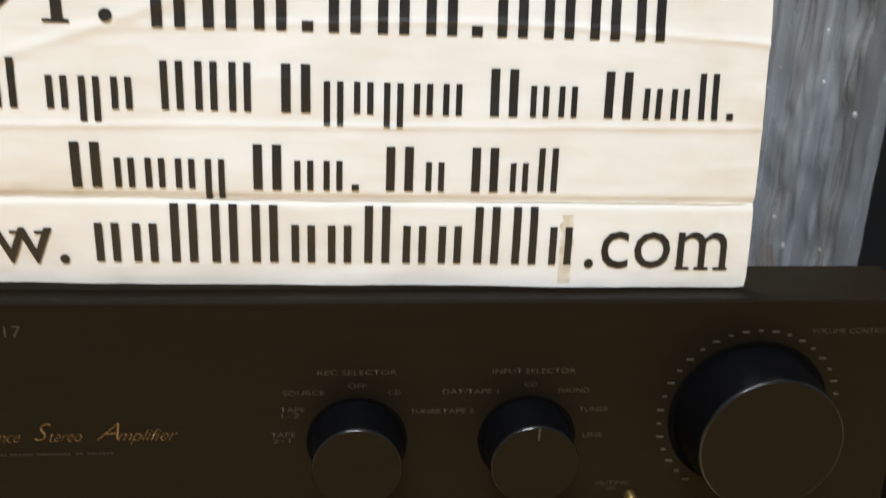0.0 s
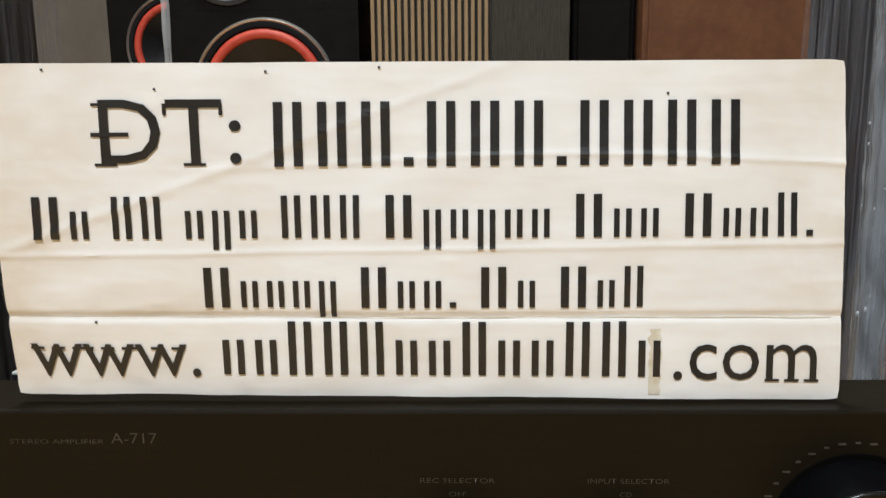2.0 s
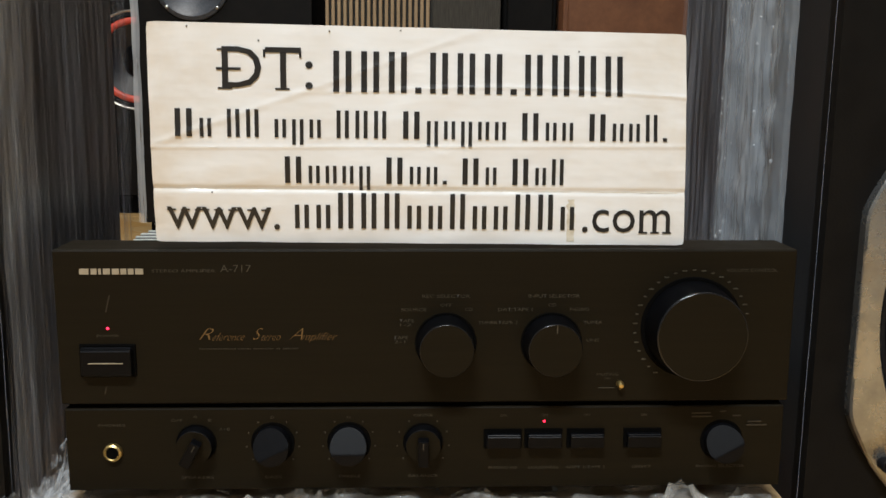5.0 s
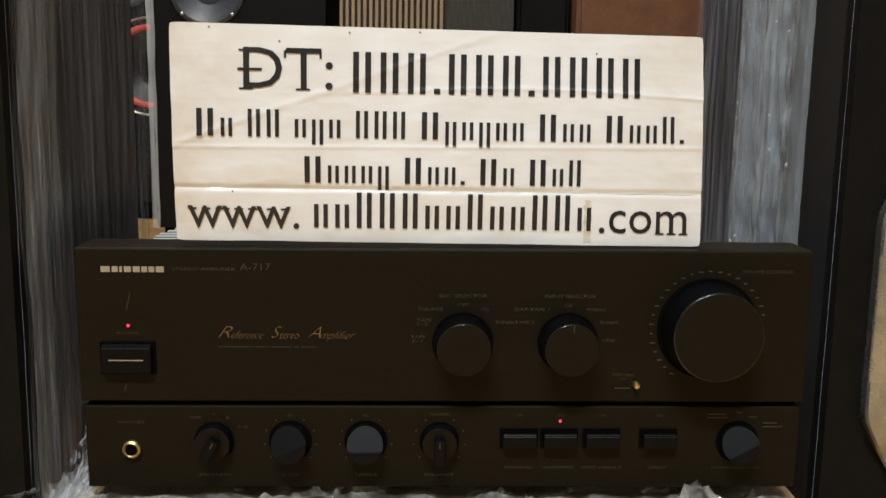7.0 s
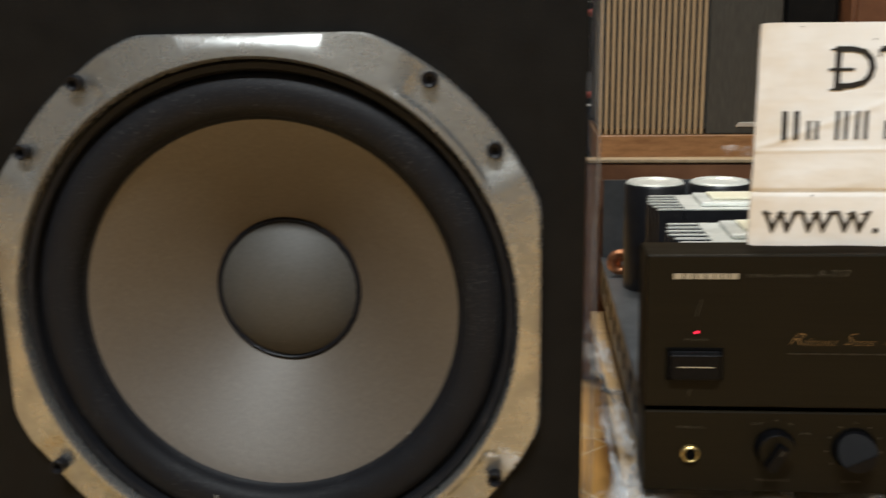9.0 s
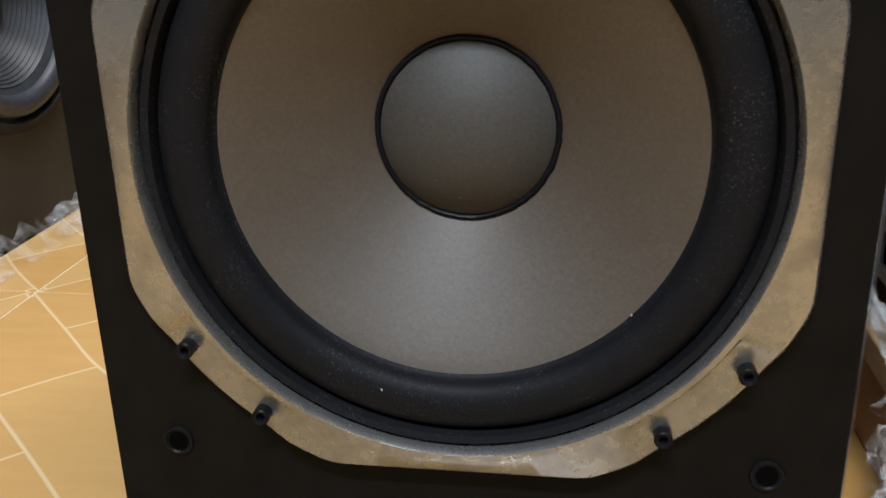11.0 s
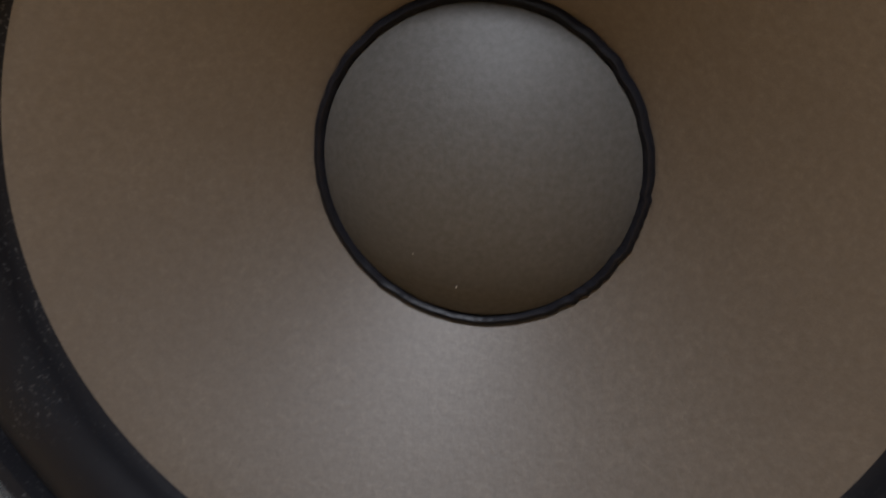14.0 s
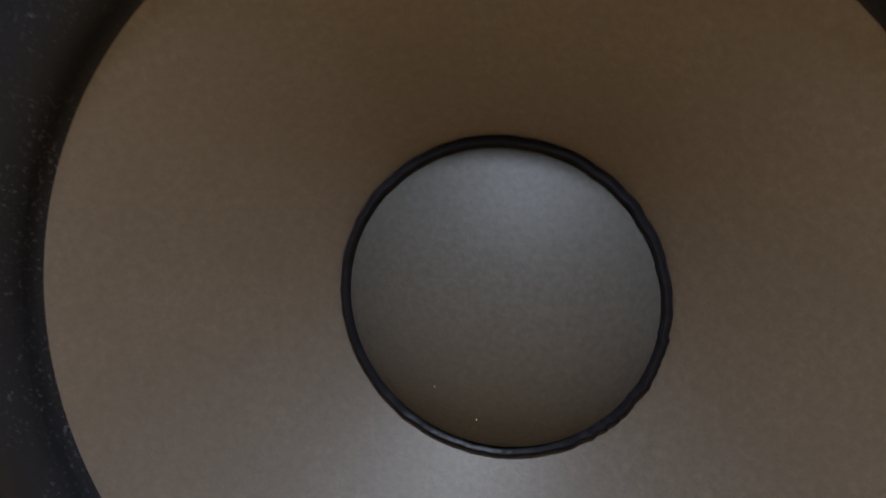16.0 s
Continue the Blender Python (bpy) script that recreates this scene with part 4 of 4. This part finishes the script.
film_hang = part("plastic_film", grid(40, 50, lambda u, v: (-0.268 + 0.045 * u + crumple(u, v, 12, 0.008), -0.03 + 0.06 * u + crumple(v, u, 14, 0.014), 0.004 + 0.1 * v + crumple(u, v, 16, 0.006))), CRINKLE)
tagged(film_hang, "crumpled clear plastic film hanging between loudspeaker and board", "plastic film", kind="stuff")

# ---- wooden case behind the amplifier ----
case = thing("wooden_crate", "red-brown veneered crate side standing behind the amplifier", "crate")
part("case_front", box(-0.245, 0.21, 0.46, 0.474, 0.0, 0.247, 0.001), BROWN, case)
part("case_lid", box(-0.247, 0.212, 0.4575, 0.478, 0.2475, 0.2515, 0.001), SLAT, case, "thin pale edged lid")
tagged(part("folded_film_bag", grid(24, 10, lambda u, v: (-0.1 + 0.14 * u, 0.459 + 0.017 * v, 0.2522 + 0.012 * math.sin(math.pi * v) + 0.004 * abs(noise.noise((u * 6, v * 3, 4))))), CRINKLE, smooth=True), "folded clear plastic bag on the wooden crate", "plastic bag", kind="stuff")

# ---- slatted loudspeaker behind ----
slat_sp = thing("slatted_loudspeaker", "oak slatted loudspeaker with dark grille and walnut base", "loudspeaker", pose(-0.008, 1.28, 0))
part("cabinet", box(-0.165, 0.162, 0.012, 0.32, 0.2, 0.9, 0.002), GRILLE, slat_sp)
for k in range(18):
    x = -0.168 + 0.0112 * k
    part("slat", box(x, x + 0.0062, 0.0, 0.0118, 0.191, 0.9, 0.0008, 1), SLAT, slat_sp)
part("grille", box(0.0345, 0.164, 0.002, 0.0118, 0.191, 0.9, 0.002), GRILLE, slat_sp, "dark striped grille cloth")
part("base_board", box(-0.17, 0.168, -0.004, 0.325, 0.127, 0.19, 0.002), WALNUT, slat_sp, "walnut base board")
bm = box(-0.022, 0.022, -0.0005, 0.0022, -0.004, 0.004, 0.0004, 1)
for v in bm.verts:
    v.co.x += 0.6 * v.co.z
part("badge", bm, BADGE, slat_sp, "small silver badge", at=pose(0.114, 0, 0.209))
tagged(part("plinth", box(-0.178, 0.16, 1.285, 1.6, 0.0, 0.1265, 0.003), BAFFLE), "black plinth under the slatted loudspeaker", "plinth")


def plain_speaker(x0, x1, y, depth, h, side, label):
    sp = thing("boxed_loudspeaker", label, "loudspeaker", pose((x0 + x1) / 2, y, 0))
    w = (x1 - x0) / 2
    part("cabinet", box(-w, w, 0.012, depth, 0, h, 0.003), side, sp)
    part("front_cloth", box(-w + 0.008, w - 0.008, 0.0, 0.0118, 0.01, h - 0.01, 0.003), side, sp)
    return sp


plain_speaker(0.164, 0.27, 1.32, 0.3, 0.95, BAFFLE, "narrow black loudspeaker seen edge on")
plain_speaker(0.274, 0.66, 1.26, 0.36, 1.0, BROWN, "tall red-brown wooden loudspeaker cabinet")


def ring_speaker(x, y, zc, label, size=1.0):
    """Black floor loudspeaker with a red-ringed woofer and a smaller driver above, set to one side."""
    sp = thing("floor_loudspeaker", label, "loudspeaker", pose(x, y, 0) @ Matrix.Scale(size, 4), "black loudspeakers with red rings")
    hw, xm, zm = 0.17, -0.06, zc + 0.222
    cabinet_shell(sp, hw, 0.05, 1.05, 0.34, BAFFLE)
    part("lower_baffle", holed_board(-hw, hw, 0.05, zc + 0.14, 0, zc, 0.118), BAFFLE, sp)
    part("upper_baffle", holed_board(-hw, hw, zc + 0.1403, 1.05, xm, zm, 0.062), BAFFLE, sp)
    part("plinth", box(-hw + 0.01, hw - 0.01, 0.01, 0.33, 0.0, 0.049, 0.003), GAP, sp)
    trim = part("trim_ring", lathe([(0.128, 0.0), (0.127, -0.007), (0.1245, -0.01), (0.122, -0.008), (0.118, 0.0)], 96, cz=zc), SILVER, sp, "thin silver trim ring", True)
    part("outer_surround", lathe([(0.1222, -0.006), (0.118, -0.007), (0.112, -0.007), (0.1085, -0.002)], 96, cz=zc), RUBBER, trim, "", True)
    part("red_ring", lathe([(0.109, -0.001)] + [(0.1 + 0.0088 * math.cos(a), -0.002 - 0.0075 * math.sin(a)) for a in [math.pi * k / 8 for k in range(9)]], 96, cz=zc), RED, trim, "red rubber ring", True)
    part("cone", lathe([(0.0913, -0.0015), (0.045, 0.026), (0.042, 0.024)], 72, cz=zc), SINK, trim, "dark grey cone", True)
    part("dust_cap", lathe([(0.0425, 0.0245), (0.034, 0.017), (0.018, 0.012), (0.0, 0.0105)], 64, cz=zc), KNOB, trim, "black dome", True)
    emblem = lathe([(0.0045, 0.0085), (0.0075, 0.008), (0.0078, 0.0105)], 3, cz=zc)
    part("cone_emblem", emblem, BADGE, trim, "small pale emblem")
    mid = part("mid_driver", lathe([(0.074, 0.0), (0.073, -0.005), (0.066, -0.007), (0.061, -0.001), (0.03, 0.012), (0.0, 0.005)], 72, cx=xm, cz=zm), GREYCONE, sp, "smaller dark driver", True)
    for a in range(4):
        part("screw", lathe([(0.0, -0.0095), (0.003, -0.0085), (0.0035, -0.006)], 12, cx=xm + 0.069 * math.cos(a * 1.571 + 0.785), cz=zm + 0.069 * math.sin(a * 1.571 + 0.785)), SILVER, mid)
    return sp


ring_a = ring_speaker(-0.399, 1.45, 0.300, "black floor loudspeaker with silver and red woofer rings", 1.055)
part("film_wrap", grid(8, 60, lambda u, v: (-0.163 - 0.018 * u + 0.002 * noise.noise((v * 14, u, 3)), -0.008 + 0.01 * u, 0.05 + 0.98 * v)), BUBBLE, ring_a, "strip of cloudy film", True)
ring_speaker(-0.176, 1.84, 0.33, "black floor loudspeaker with red woofer ring, half hidden")
ring_speaker(-0.72, 1.95, 0.4, "black floor loudspeaker with red woofer ring, standing further back")

# ---- wrapped loudspeaker facing sideways ----
turned = thing("wrapped_loudspeaker", "grey-coned loudspeaker in dusty film, turned sideways on the floor", "loudspeaker", pose(-0.985, 0.44, 0, 0, 0, 90))
cabinet_shell(turned, 0.24, 0.004, 0.78, 0.36, BAFFLE_WORN)
part("front_board", holed_board(-0.24, 0.24, 0.004, 0.78, 0.02, 0.258, 0.131), BAFFLE_WORN, turned)
rim_ = part("driver_rim", lathe([(0.147, 0.0), (0.145, -0.007), (0.136, -0.009), (0.131, -0.002)], 96, cx=0.02, cz=0.258), RUBBER, turned, "black driver rim", True)
part("surround", lathe([(0.1315, -0.002)] + [(0.1185 + 0.012 * math.cos(a), -0.001 - 0.011 * math.sin(a)) for a in [math.pi * k / 8 for k in range(9)]], 96, cx=0.02, cz=0.258), GREYCONE, rim_, "glossy grey surround", True)
prof = [(0.107, 0.0)]
for k in range(12):
    r = 0.1 - 0.0036 * k
    prof += [(r, 0.004 + 0.0035 * k), (r - 0.001, 0.0035 + 0.0035 * k), (r - 0.002, 0.0052 + 0.0035 * k)]
part("cone", lathe(prof + [(0.056, 0.047)], 96, cx=0.02, cz=0.258), GREYCONE, rim_, "ribbed grey cone", True)
part("dust_cap", lathe([(0.0565, 0.0465), (0.048, 0.034), (0.028, 0.024), (0.0, 0.021)], 64, cx=0.02, cz=0.258), DOME, rim_, "", True)
part("film_wrap", grid(30, 40, lambda u, v: (-0.245 + 0.49 * u, -0.013 - 0.004 * abs(noise.noise((u * 5, v * 5, 6))), 0.006 + 0.77 * v)), film("dusty_film", (0.3, 0.29, 0.26), 0.0, 0.1, 10.0, (3, 3, 1)), turned, "dusty clear film", True)
part("film_fringe", grid(60, 6, lambda u, v: (-0.25 + 0.5 * u, -0.012 - 0.03 * v - 0.01 * noise.noise((u * 14, v * 2, 3)), 0.001 + 0.03 * (1 - v) * (0.6 + abs(noise.noise((u * 13, 2, v)))))), CRINKLE, turned, "torn crumpled film edge")

# ---- cable on the floor ----
cable = tagged(part("power_cable", tube([(-0.42 + 0.05 * k, 0.86 + 0.03 * math.sin(k * 0.7), 0.005) for k in range(14)], 0.0045), CABLE, smooth=True), "black power cable lying on the tiled floor", "cable")

# ---- floor tiles ----
TS = 0.4
bm = box(-TS / 2 + 0.0012, TS / 2 - 0.0012, -TS / 2 + 0.0012, TS / 2 - 0.0012, -0.0035, 0.0, 0.0008, 1)
tile_mesh = bpy.data.meshes.new("tile")
bm.to_mesh(tile_mesh)
bm.free()
tile_mesh.materials.append(TILE)
for i in range(12):
    for j in range(14):
        t_ = new("tile", tile_mesh)
        t_.parent = floor
        t_.matrix_basis = pose(X0 + 0.2 + 0.1 + TS * i, Y0 + 0.2 + 0.1 + TS * j, 0.0, 0, 0, 90 * ((i * 7 + j * 3) % 4))
